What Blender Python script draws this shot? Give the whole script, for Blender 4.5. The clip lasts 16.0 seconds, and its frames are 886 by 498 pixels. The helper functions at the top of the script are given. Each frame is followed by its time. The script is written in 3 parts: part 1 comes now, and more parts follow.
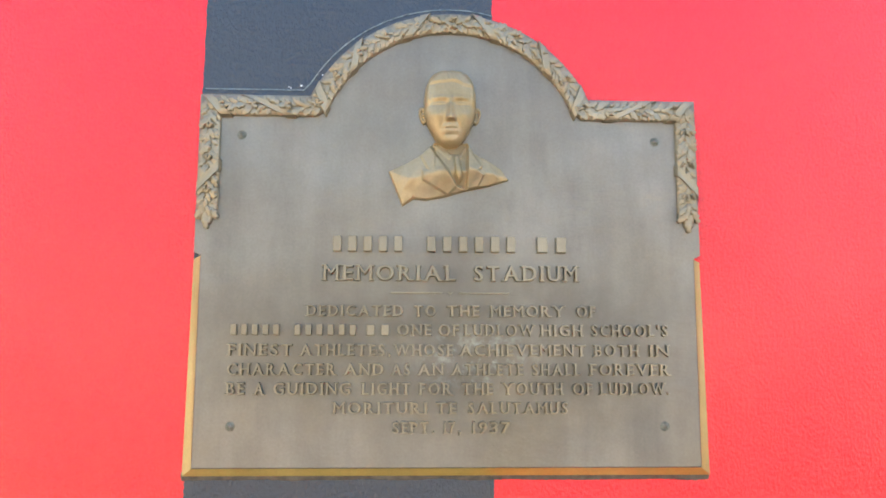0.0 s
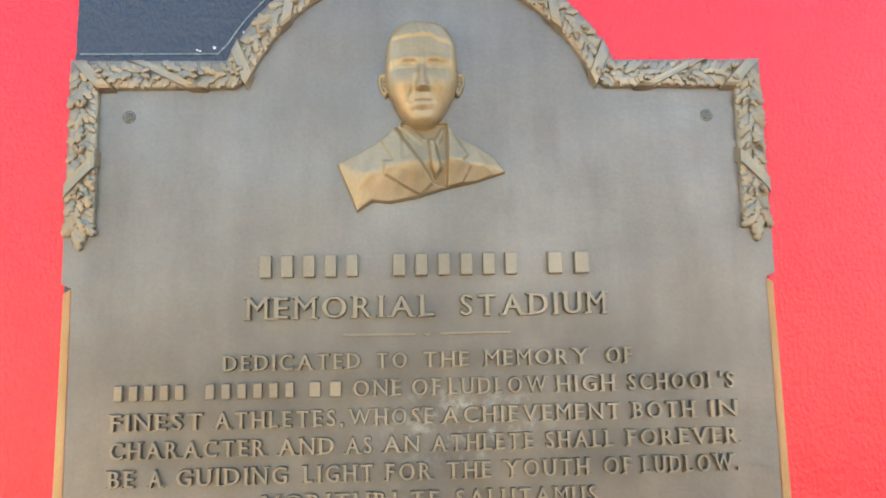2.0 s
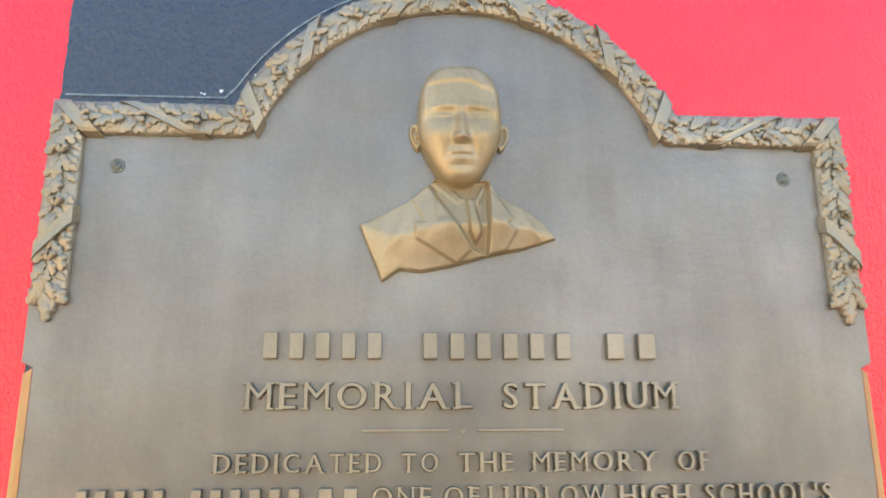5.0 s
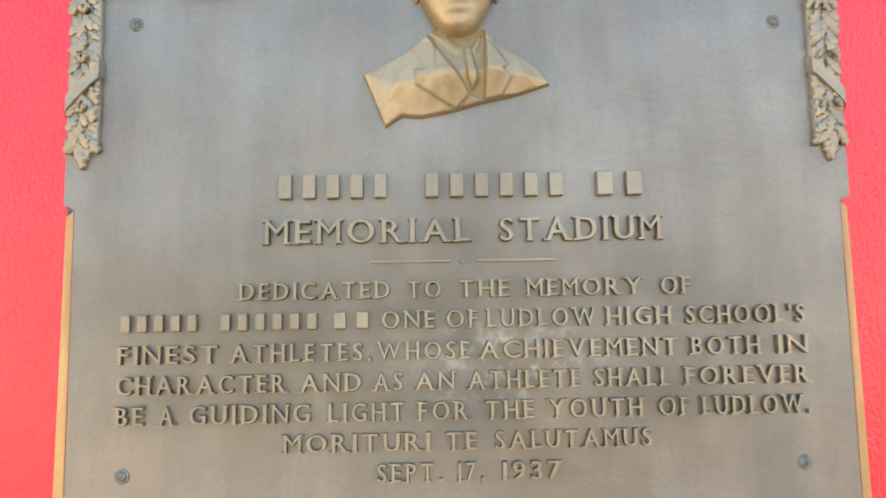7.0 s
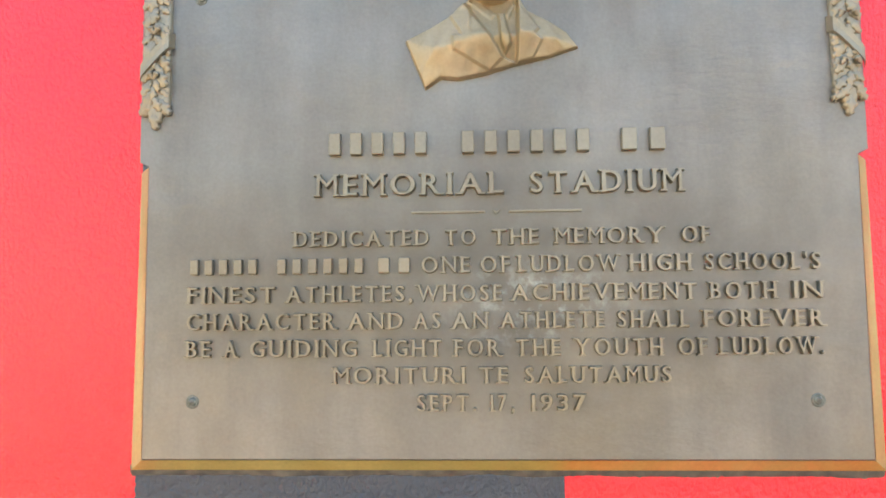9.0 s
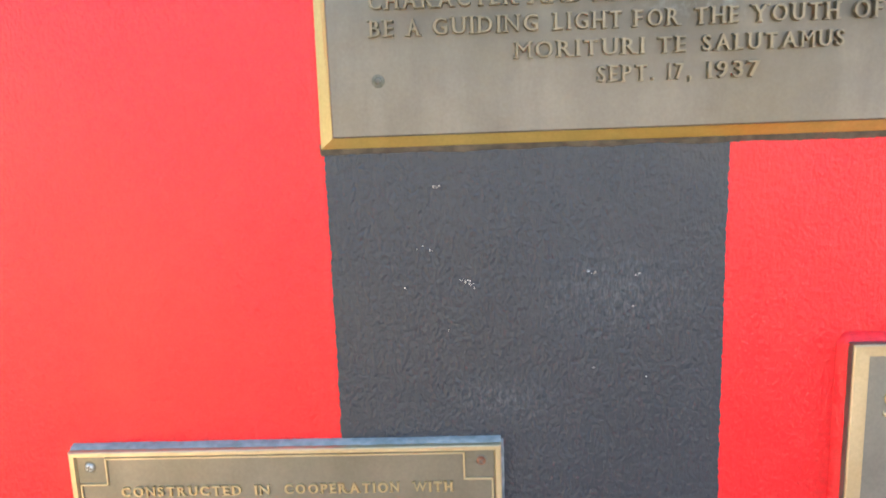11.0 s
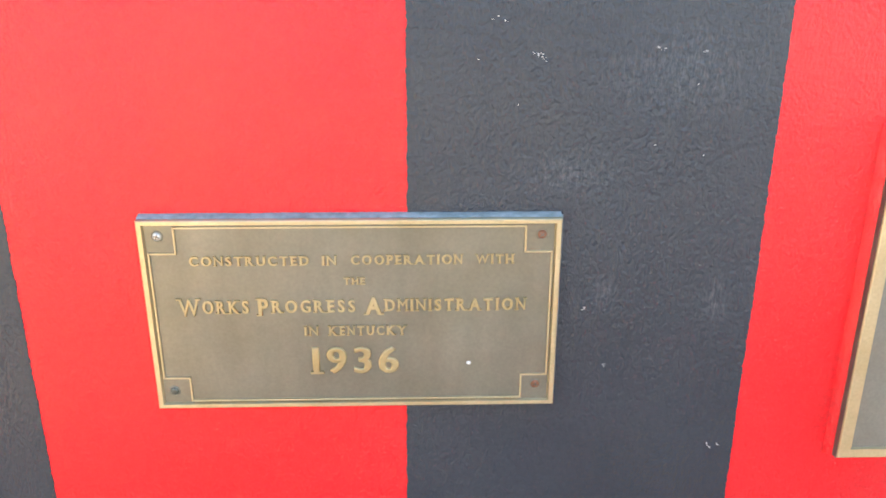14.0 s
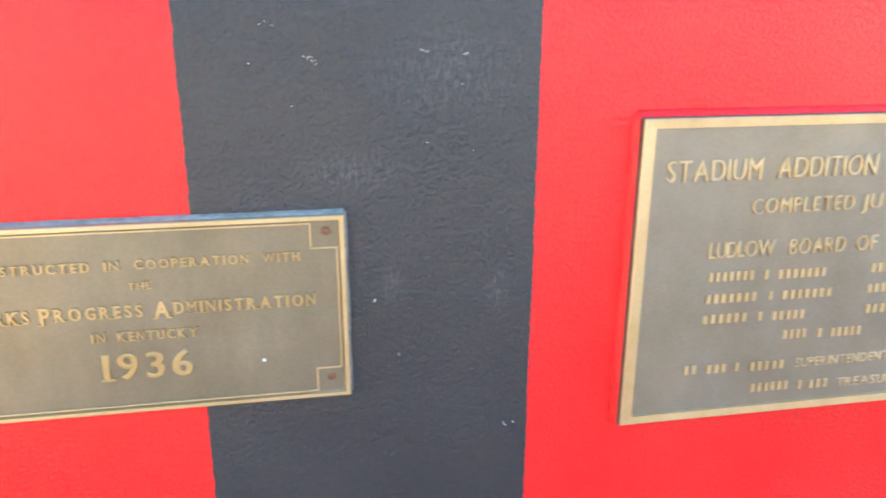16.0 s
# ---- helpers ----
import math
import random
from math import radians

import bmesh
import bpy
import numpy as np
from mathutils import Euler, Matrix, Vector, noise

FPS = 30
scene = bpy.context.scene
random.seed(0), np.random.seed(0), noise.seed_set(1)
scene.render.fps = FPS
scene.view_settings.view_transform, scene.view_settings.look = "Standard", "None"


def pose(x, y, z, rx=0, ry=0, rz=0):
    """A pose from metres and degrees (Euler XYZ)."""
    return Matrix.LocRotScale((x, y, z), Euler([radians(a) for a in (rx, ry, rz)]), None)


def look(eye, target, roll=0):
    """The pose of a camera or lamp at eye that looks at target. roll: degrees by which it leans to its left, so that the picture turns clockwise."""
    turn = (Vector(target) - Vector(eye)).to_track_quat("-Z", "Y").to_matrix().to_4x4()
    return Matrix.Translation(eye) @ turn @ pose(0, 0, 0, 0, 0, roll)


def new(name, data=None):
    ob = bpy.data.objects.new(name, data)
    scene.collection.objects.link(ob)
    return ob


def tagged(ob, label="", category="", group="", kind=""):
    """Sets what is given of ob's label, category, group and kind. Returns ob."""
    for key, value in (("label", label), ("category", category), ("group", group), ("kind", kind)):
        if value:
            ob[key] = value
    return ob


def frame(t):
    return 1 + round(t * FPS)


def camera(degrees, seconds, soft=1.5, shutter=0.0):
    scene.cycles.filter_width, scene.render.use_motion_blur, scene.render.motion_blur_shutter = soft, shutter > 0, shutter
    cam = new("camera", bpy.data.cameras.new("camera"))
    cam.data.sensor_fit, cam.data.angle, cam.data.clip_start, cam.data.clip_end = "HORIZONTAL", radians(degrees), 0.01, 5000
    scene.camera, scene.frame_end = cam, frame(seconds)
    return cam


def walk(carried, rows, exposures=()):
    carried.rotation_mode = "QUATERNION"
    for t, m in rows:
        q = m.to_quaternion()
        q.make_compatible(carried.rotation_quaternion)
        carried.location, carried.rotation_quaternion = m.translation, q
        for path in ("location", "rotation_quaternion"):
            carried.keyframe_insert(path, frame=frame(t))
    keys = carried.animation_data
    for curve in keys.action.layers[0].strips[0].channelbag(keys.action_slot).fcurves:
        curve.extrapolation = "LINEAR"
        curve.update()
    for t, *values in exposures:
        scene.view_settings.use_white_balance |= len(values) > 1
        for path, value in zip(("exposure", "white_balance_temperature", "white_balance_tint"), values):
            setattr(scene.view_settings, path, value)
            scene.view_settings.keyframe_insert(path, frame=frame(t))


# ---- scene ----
cam = camera(61.2, 16.0, 1.7, 0.2)

PATH = [
    (0, (-0.044, -0.911, 1.456), (0.034, 1.072, 1.707), 0.2),
    (0.5, (-0.059, -0.909, 1.481), (0.029, 1.076, 1.712), 0.4),
    (1, (-0.074, -0.88, 1.469), (0.076, 1.096, 1.735), 0.3),
    (1.5, (-0.045, -0.774, 1.471), (0.12, 1.202, 1.732), -0.0),
    (2, (-0.016, -0.655, 1.508), (0.08, 1.327, 1.757), -1.2),
    (2.5, (-0.011, -0.587, 1.519), (0.046, 1.392, 1.798), -0.4),
    (3, (-0.037, -0.546, 1.537), (0.092, 1.425, 1.846), -0.8),
    (3.2, (-0.049, -0.538, 1.541), (0.116, 1.429, 1.862), -0.6),
    (5.3, (-0.05, -0.558, 1.511), (0.075, 1.384, 1.976), -0.2),
    (5.5, (-0.048, -0.56, 1.505), (0.073, 1.388, 1.942), -0.2),
    (6, (-0.046, -0.566, 1.493), (0.068, 1.401, 1.833), -0.9),
    (6.5, (-0.039, -0.573, 1.479), (0.047, 1.408, 1.739), -0.9),
    (7, (-0.029, -0.589, 1.463), (0.019, 1.399, 1.68), -1.0),
    (7.5, (-0.017, -0.602, 1.458), (-0.018, 1.389, 1.647), -0.7),
    (8, (-0.014, -0.606, 1.456), (-0.027, 1.386, 1.639), -0.4),
    (8.2, (-0.011, -0.607, 1.449), (-0.036, 1.383, 1.648), 0.1),
    (10.3, (-0.07, -0.692, 1.381), (-0.305, 1.292, 1.306), -2.9),
    (10.5, (-0.096, -0.688, 1.362), (-0.345, 1.291, 1.213), -2.7),
    (11, (-0.177, -0.679, 1.334), (-0.257, 1.286, 0.968), -2.1),
    (11.5, (-0.222, -0.707, 1.291), (-0.224, 1.237, 0.821), -1.9),
    (12, (-0.257, -0.719, 1.237), (-0.252, 1.198, 0.67), -1.4),
    (12.5, (-0.281, -0.712, 1.223), (-0.256, 1.186, 0.593), -0.7),
    (13, (-0.288, -0.713, 1.219), (-0.246, 1.185, 0.59), -0.4),
    (13.5, (-0.29, -0.719, 1.227), (-0.243, 1.175, 0.587), -0.2),
    (14, (-0.294, -0.723, 1.227), (-0.242, 1.173, 0.59), 0.1),
    (14.5, (-0.292, -0.727, 1.227), (-0.249, 1.169, 0.591), 0.1),
    (15, (-0.283, -0.737, 1.234), (-0.259, 1.156, 0.587), -0.5),
    (15.5, (-0.26, -0.749, 1.232), (-0.235, 1.145, 0.593), -1.5),
    (15.7, (-0.252, -0.756, 1.212), (-0.078, 1.146, 0.618), -0.9),
    (15.8, (-0.217, -0.752, 1.232), (-0.02, 1.131, 0.586), -0.8),
    (16, (-0.186, -0.766, 1.224), (0.147, 1.107, 0.609), 0.1),
]
walk(cam, [(t, look(eye, target, roll)) for t, eye, target, roll in PATH], [(t, e, k, 10) for t, e, k in ((0, 2.11, 6200), (1.5, 2.11, 6200), (3, 2.19, 6200), (5.5, 2.22, 6200), (7.5, 2.29, 6200), (8.2, 2.27, 6200), (10.5, 2.10, 6400), (12, 2.14, 6400), (13, 2.25, 6400), (16, 2.27, 6450))])

# ---- light ----
SUN_ELEVATION, SUN_AZIMUTH = radians(66), radians(14)
world = bpy.data.worlds.new("sky")
scene.world = world
world.use_nodes = True
wn = world.node_tree.nodes
sky = wn.new("ShaderNodeTexSky")
sky.sky_type, sky.sun_disc = "NISHITA", False
sky.air_density, sky.dust_density = 1.4, 0.8
sky.sun_elevation, sky.sun_rotation = SUN_ELEVATION, SUN_AZIMUTH
world.node_tree.links.new(sky.outputs[0], wn["Background"].inputs[0])
wn["Background"].inputs[1].default_value = 0.138
sun = new("sun", bpy.data.lights.new("sun", "SUN"))
sun.data.energy, sun.data.angle, sun.data.color = 5.0, radians(0.5), (1.0, 0.93, 0.82)
sun.matrix_world = look((20 * math.sin(SUN_AZIMUTH) * math.cos(SUN_ELEVATION), 20 * math.cos(SUN_AZIMUTH) * math.cos(SUN_ELEVATION), 20 * math.sin(SUN_ELEVATION)), (0, 0, 0))


# ---- materials ----
class Nodes:
    """Short hand for building a node material."""

    def __init__(self, name):
        self.mat = bpy.data.materials.new(name)
        self.mat.use_nodes = True
        self.tree = self.mat.node_tree
        self.bsdf = self.tree.nodes["Principled BSDF"]
        self.place = self.tree.nodes.new("ShaderNodeNewGeometry").outputs["Position"]

    def node(self, kind, **settings):
        n = self.tree.nodes.new(kind)
        for key, value in settings.items():
            setattr(n, key, value)
        return n

    def link(self, a, b):
        self.tree.links.new(a, b)

    def stretched(self, sx, sy, sz):
        m = self.node("ShaderNodeMapping")
        m.inputs["Scale"].default_value = (sx, sy, sz)
        self.link(self.place, m.inputs["Vector"])
        return m.outputs[0]

    def noise(self, scale, detail=4.0, rough=0.55, vector=None):
        n = self.node("ShaderNodeTexNoise")
        n.inputs["Scale"].default_value, n.inputs["Detail"].default_value, n.inputs["Roughness"].default_value = scale, detail, rough
        self.link(vector or self.place, n.inputs["Vector"])
        return n.outputs["Fac"]

    def ramp(self, fac, *stops):
        r = self.node("ShaderNodeValToRGB")
        e = r.color_ramp.elements
        while len(e) < len(stops):
            e.new(0.5)
        for item, (at, colour) in zip(e, stops):
            item.position = at
            item.color = (*colour, 1) if isinstance(colour, tuple) else (colour, colour, colour, 1)
        self.link(fac, r.inputs[0])
        return r.outputs[0]

    def mix(self, fac, a, b, kind="MIX"):
        m = self.node("ShaderNodeMix", data_type="RGBA", blend_type=kind)
        for socket, value in ((m.inputs[0], fac), (m.inputs[6], a), (m.inputs[7], b)):
            if isinstance(value, tuple):
                socket.default_value = (*value, 1)
            elif isinstance(value, (int, float)):
                socket.default_value = value
            else:
                self.link(value, socket)
        return m.outputs[2]

    def near(self, x, y, z, sx, sz, edge=0.5):
        """1 inside an ellipse on the wall round (x, z), fading to 0 at its rim."""
        m = self.node("ShaderNodeMapping")
        m.inputs["Location"].default_value = (-x / sx, 0, -z / sz)
        m.inputs["Scale"].default_value = (1 / sx, 0, 1 / sz)
        self.link(self.place, m.inputs["Vector"])
        length = self.node("ShaderNodeVectorMath", operation="LENGTH")
        self.link(m.outputs[0], length.inputs[0])
        return self.ramp(length.outputs["Value"], (edge, 1.0), (1.0, 0.0))

    def bump(self, height, strength, distance, after=None):
        b = self.node("ShaderNodeBump")
        b.inputs["Strength"].default_value, b.inputs["Distance"].default_value = strength, distance
        self.link(height, b.inputs["Height"])
        if after:
            self.link(after, b.inputs["Normal"])
        return b.outputs[0]

    def done(self, colour, rough, metal=0.0, normal=None, specular=0.5):
        for name, value in (("Base Color", colour), ("Roughness", rough), ("Metallic", metal)):
            socket = self.bsdf.inputs[name]
            if isinstance(value, tuple):
                socket.default_value = (*value, 1)
            elif isinstance(value, (int, float)):
                socket.default_value = value
            else:
                self.link(value, socket)
        self.bsdf.inputs["Specular IOR Level"].default_value = specular
        if normal:
            self.link(normal, self.bsdf.inputs["Normal"])
        return self.mat


def paint(name, deep, light, pale, rough, rubs=()):
    """Gloss masonry paint rolled and brushed over stucco."""
    n = Nodes(name)
    broad = n.ramp(n.noise(2.3, 5), (0.35, deep), (0.68, light))
    fine = n.ramp(n.noise(150, 3), (0.30, 0.86), (0.65, 1.0))
    colour = n.mix(1.0, broad, fine, "MULTIPLY")
    scuff = n.ramp(n.noise(26, 8, 0.75, n.stretched(1, 1, 0.45)), (0.62, 0.0), (0.90, 0.08))
    colour = n.mix(scuff, colour, pale)
    for x, z, sx, sz in rubs:
        rub = n.near(x, 0, z, sx, sz, 0.1)
        rub = n.mix(1.0, rub, n.ramp(n.noise(130, 5, 0.7, n.stretched(2.2, 1, 0.7)), (0.44, 0.0), (0.72, 0.42)), "MULTIPLY")
        colour = n.mix(rub, colour, pale)
    drag = n.noise(215, 4, 0.6, n.stretched(1.3, 1.3, 0.85))
    lumps = n.noise(60, 4, 0.5)
    patch = n.ramp(n.noise(5, 3), (0.35, 0.55), (0.65, 1.0))
    peel = n.mix(1.0, drag, patch, "MULTIPLY")
    normal = n.bump(lumps, 0.30, 0.0018)
    normal = n.bump(peel, 1.0, 0.0027, normal)
    shine = n.ramp(n.noise(9, 5), (0.3, rough - 0.05), (0.7, rough + 0.07))
    return n.done(colour, shine, 0.0, normal, 0.56)


def bronze(name, dark, light, rough, metal, streaks=0.5, bump=0.3, stain=False):
    """Cast bronze under a dull brown patina."""
    n = Nodes(name)
    colour = n.ramp(n.noise(11, 7, 0.62), (0.30, dark), (0.70, light))
    run = n.ramp(n.noise(16, 6, 0.6, n.stretched(1.8, 1, 0.28)), (0.38, 0.80), (0.62, 1.06))
    colour = n.mix(streaks, colour, run, "MULTIPLY")
    warm = n.ramp(n.noise(6.5, 4), (0.48, 0.0), (0.70, 0.30))
    colour = n.mix(warm, colour, (dark[0] * 1.02, dark[1] * 0.94, dark[2] * 0.66))
    grain = n.ramp(n.noise(320, 3), (0.3, 0.86), (0.7, 1.06))
    colour = n.mix(0.6, colour, grain, "MULTIPLY")
    if stain:
        # pale mineral bloom caught among the middle lines, and brown soot round the lettering, deepened to darken the
        # lower face against ground light
        soot_and_shade = n.near(0.03, 0, 1.450, 0.38, 0.135, 0.35)
        soot_and_shade = n.mix(1.0, soot_and_shade, n.ramp(n.noise(34, 5), (0.32, 0.45), (0.7, 0.95)), "MULTIPLY")
        colour = n.mix(soot_and_shade, colour, (0.094, 0.082, 0.062))
        bloom = n.near(0.035, 0, 1.440, 0.10, 0.045, 0.0)
        bloom = n.mix(1.0, bloom, n.ramp(n.noise(60, 6, 0.7), (0.50, 0.0), (0.66, 0.60)), "MULTIPLY")
        colour = n.mix(bloom, colour, (0.42, 0.44, 0.41))
    cloud = n.ramp(n.noise(3.4, 3), (0.36, 0.90), (0.64, 1.10))
    colour = n.mix(streaks, colour, cloud, "MULTIPLY")
    shine = n.ramp(n.noise(19, 6), (0.3, rough - 0.06), (0.7, rough + 0.10))
    ripple = n.mix(1.0, n.noise(34, 5, 0.6, n.stretched(0.8, 1, 1.7)), n.ramp(n.noise(7, 3), (0.42, 0.12), (0.66, 1.0)), "MULTIPLY")
    normal = n.bump(ripple, bump, 0.004)
    normal = n.bump(n.noise(260, 3), bump * 0.5, 0.0008, normal)
    if stain:
        # file marks left across the open field beside the title
        marks = n.mix(1.0, n.near(0.19, 0, 1.610, 0.14, 0.085, 0.2), n.ramp(n.noise(48, 6, 0.65, n.stretched(0.7, 1, 2.6)), (0.48, 0.0), (0.66, 1.0)), "MULTIPLY")
        normal = n.bump(marks, 0.16, 0.0020, normal)
    return n.done(colour, shine, metal, normal, 0.5)


def plain(name, a, b, rough, metal=0.0, scale=40, bump=0.2):
    n = Nodes(name)
    colour = n.ramp(n.noise(scale, 6), (0.32, a), (0.68, b))
    return n.done(colour, rough, metal, n.bump(n.noise(scale * 4, 4), bump, 0.002))


RED = paint("red_gloss_paint", (0.80, 0.004, 0.011), (0.86, 0.007, 0.015), (0.86, 0.09, 0.10), 0.15)
CHARCOAL = paint("charcoal_gloss_paint", (0.020, 0.026, 0.038), (0.028, 0.036, 0.050), (0.13, 0.15, 0.17), 0.19, ((-0.105, 0.935, 0.018, 0.030), (0.012, 0.925, 0.020, 0.040), (-0.045, 1.160, 0.10, 0.06), (-0.150, 1.060, 0.07, 0.03)))
BRONZE = bronze("weathered_bronze", (0.160, 0.139, 0.110), (0.212, 0.190, 0.155), 0.40, 0.52, 0.6, 0.30, True)
BRONZE_RELIEF = bronze("rubbed_bronze", (0.30, 0.208, 0.085), (0.35, 0.282, 0.175), 0.47, 0.52, 0.7, 0.50)
BRONZE_LEAF = bronze("dusty_bronze", (0.235, 0.190, 0.120), (0.31, 0.265, 0.190), 0.44, 0.66, 0.2, 0.25)
BRONZE_LETTER = bronze("worn_bronze", (0.192, 0.156, 0.103), (0.256, 0.215, 0.150), 0.40, 0.6, 0.3, 0.1)
BRONZE_EDGE = bronze("yellow_bronze", (0.54, 0.385, 0.10), (0.66, 0.51, 0.17), 0.46, 0.7, 0.4, 0.1)
BRONZE_SIDE = bronze("dull_gold_bronze", (0.36, 0.29, 0.11), (0.46, 0.385, 0.18), 0.42, 0.7, 0.4, 0.1)
PANEL = bronze("brown_bronze", (0.198, 0.181, 0.138), (0.254, 0.235, 0.187), 0.42, 0.7, 0.35, 0.14)
GILT = bronze("brushed_gold_bronze", (0.52, 0.41, 0.235), (0.64, 0.53, 0.34), 0.42, 0.8, 0.3, 0.1)
GILT_LETTER = bronze("dull_gilt_bronze", (0.43, 0.32, 0.150), (0.53, 0.415, 0.23), 0.42, 0.7, 0.3, 0.1)
SLATE = bronze("grey_bronze", (0.212, 0.200, 0.170), (0.272, 0.260, 0.226), 0.40, 0.6, 0.2, 0.10)
SIDE = plain("dull_edge_metal", (0.10, 0.085, 0.07), (0.17, 0.15, 0.12), 0.5, 0.5)
STEEL = plain("zinc_screw", (0.55, 0.53, 0.50), (0.72, 0.70, 0.66), 0.35, 0.9, 300)
RUST = plain("rusted_screw", (0.20, 0.075, 0.04), (0.34, 0.16, 0.09), 0.6, 0.5, 300)
VERDIGRIS = plain("green_brown_screw", (0.10, 0.10, 0.078), (0.19, 0.188, 0.152), 0.5, 0.7, 300)
CAULK = plain("grey_caulk", (0.08, 0.10, 0.115), (0.25, 0.28, 0.29), 0.6, 0.0, 120, 0.5)
PALE_TOP_SIDE = plain("pale_top_side", (0.13, 0.16, 0.16), (0.27, 0.30, 0.30), 0.7, 0.0, 90, 0.4)
DARK_BEAD = plain("dark_bead", (0.05, 0.04, 0.03), (0.12, 0.10, 0.07), 0.7, 0.0, 90, 0.4)
DUSTY_CAULK = plain("dusty_caulk", (0.050, 0.060, 0.064), (0.22, 0.255, 0.245), 0.65, 0.0, 240, 0.4)
CHIP = plain("white_undercoat", (0.50, 0.50, 0.49), (0.72, 0.72, 0.71), 0.7)
CONCRETE = plain("sunlit_concrete", (0.56, 0.41, 0.23), (0.66, 0.50, 0.31), 0.85, 0.0, 1.5)
DARK_BACKDROP = plain("dark_backdrop", (0.03, 0.045, 0.02), (0.07, 0.09, 0.04), 0.9, 0.0, 2.0)
PALE_REFLECTOR = plain("pale_reflector", (0.50, 0.56, 0.65), (0.60, 0.66, 0.76), 0.8, 0.0, 2.0)
BLOCK = plain("plain_masonry", (0.34, 0.31, 0.28), (0.44, 0.40, 0.36), 0.85, 0.0, 3.0)

# ---- building helpers ----
ORIGIN = {}


def thing(name, place, label, category, group="", kind=""):
    ob = new(name)
    ob.empty_display_size = 0.02
    ob.location = place
    ORIGIN[ob] = Vector(place)
    return tagged(ob, label, category, group, kind)


def part(name, bm, material, parent, label="", smooth=False):
    """Links a bmesh that is drawn in the world's place as one mesh under a thing or a part."""
    at = ORIGIN[parent]
    bmesh.ops.translate(bm, verts=bm.verts, vec=-at)
    if smooth:
        for f in bm.faces:
            f.smooth = True
    me = bpy.data.meshes.new(name)
    bm.to_mesh(me)
    bm.free()
    return hang(name, me, material, parent, label)


def hang(name, me, material, parent, label="", m=None):
    at = ORIGIN[parent]
    if material and not me.materials:
        me.materials.append(material)
    ob = new(name, me)
    ob.parent = parent
    if m is not None:
        ob.matrix_local = Matrix.Translation(-at) @ m
    ORIGIN[ob] = at
    if label:
        tagged(ob, label)
    return ob


def slab(x0, x1, y0, y1, z0, z1, bevel=0.0, bm=None):
    bm = bm or bmesh.new()
    made = bmesh.ops.create_cube(bm, size=1)["verts"]
    for v in made:
        v.co = ((x0 + x1) / 2 + v.co.x * (x1 - x0), (y0 + y1) / 2 + v.co.y * (y1 - y0), (z0 + z1) / 2 + v.co.z * (z1 - z0))
    if bevel:
        edges = list({e for v in made for e in v.link_edges})
        bmesh.ops.bevel(bm, geom=edges, offset=bevel, segments=2, profile=0.5, affect="EDGES")
    return bm


def solid(name, bm, material, label, category, kind="structure"):
    me = bpy.data.meshes.new(name)
    bm.to_mesh(me)
    bm.free()
    me.materials.append(material)
    ob = new(name, me)
    ORIGIN[ob] = Vector((0, 0, 0))
    return tagged(ob, label, category, "", kind)


def loops(bm, rings, close_front=True):
    """Skins a list of closed rings of points, the first of which may be filled."""
    made = [[bm.verts.new(p) for p in ring] for ring in rings]
    if close_front:
        bm.faces.new(made[0])
    for a, b in zip(made, made[1:]):
        for i in range(len(a)):
            j = (i + 1) % len(a)
            bm.faces.new((a[i], b[i], b[j], a[j]))
    bmesh.ops.recalc_face_normals(bm, faces=bm.faces)
    return bm


# ---- raised lettering ----
GLYPHS = {}
# where upright strokes end, as shares of the letter's width: feet, heads
SERIFS = {"A": ((0.07, 0.93), ()), "B": ((0.06,), (0.06,)), "D": ((0.06,), (0.06,)), "E": ((0.08,), (0.08,)), "F": ((0.1,), (0.1,)),
          "H": ((0.08, 0.92), (0.08, 0.92)), "I": ((0.5,), (0.5,)), "J": ((), (0.85,)), "K": ((0.08, 0.92), (0.08, 0.9)),
          "L": ((0.1,), (0.1,)), "M": ((0.06, 0.94), (0.06, 0.94)), "N": ((0.08,), (0.08, 0.92)), "P": ((0.09,), (0.09,)),
          "R": ((0.08, 0.94), (0.08,)), "T": ((0.5,), ()), "U": ((), (0.08, 0.92)), "V": ((), (0.06, 0.94)),
          "W": ((), (0.04, 0.96)), "Y": ((0.5,), (0.06, 0.94)), "1": ((0.62,), ())}


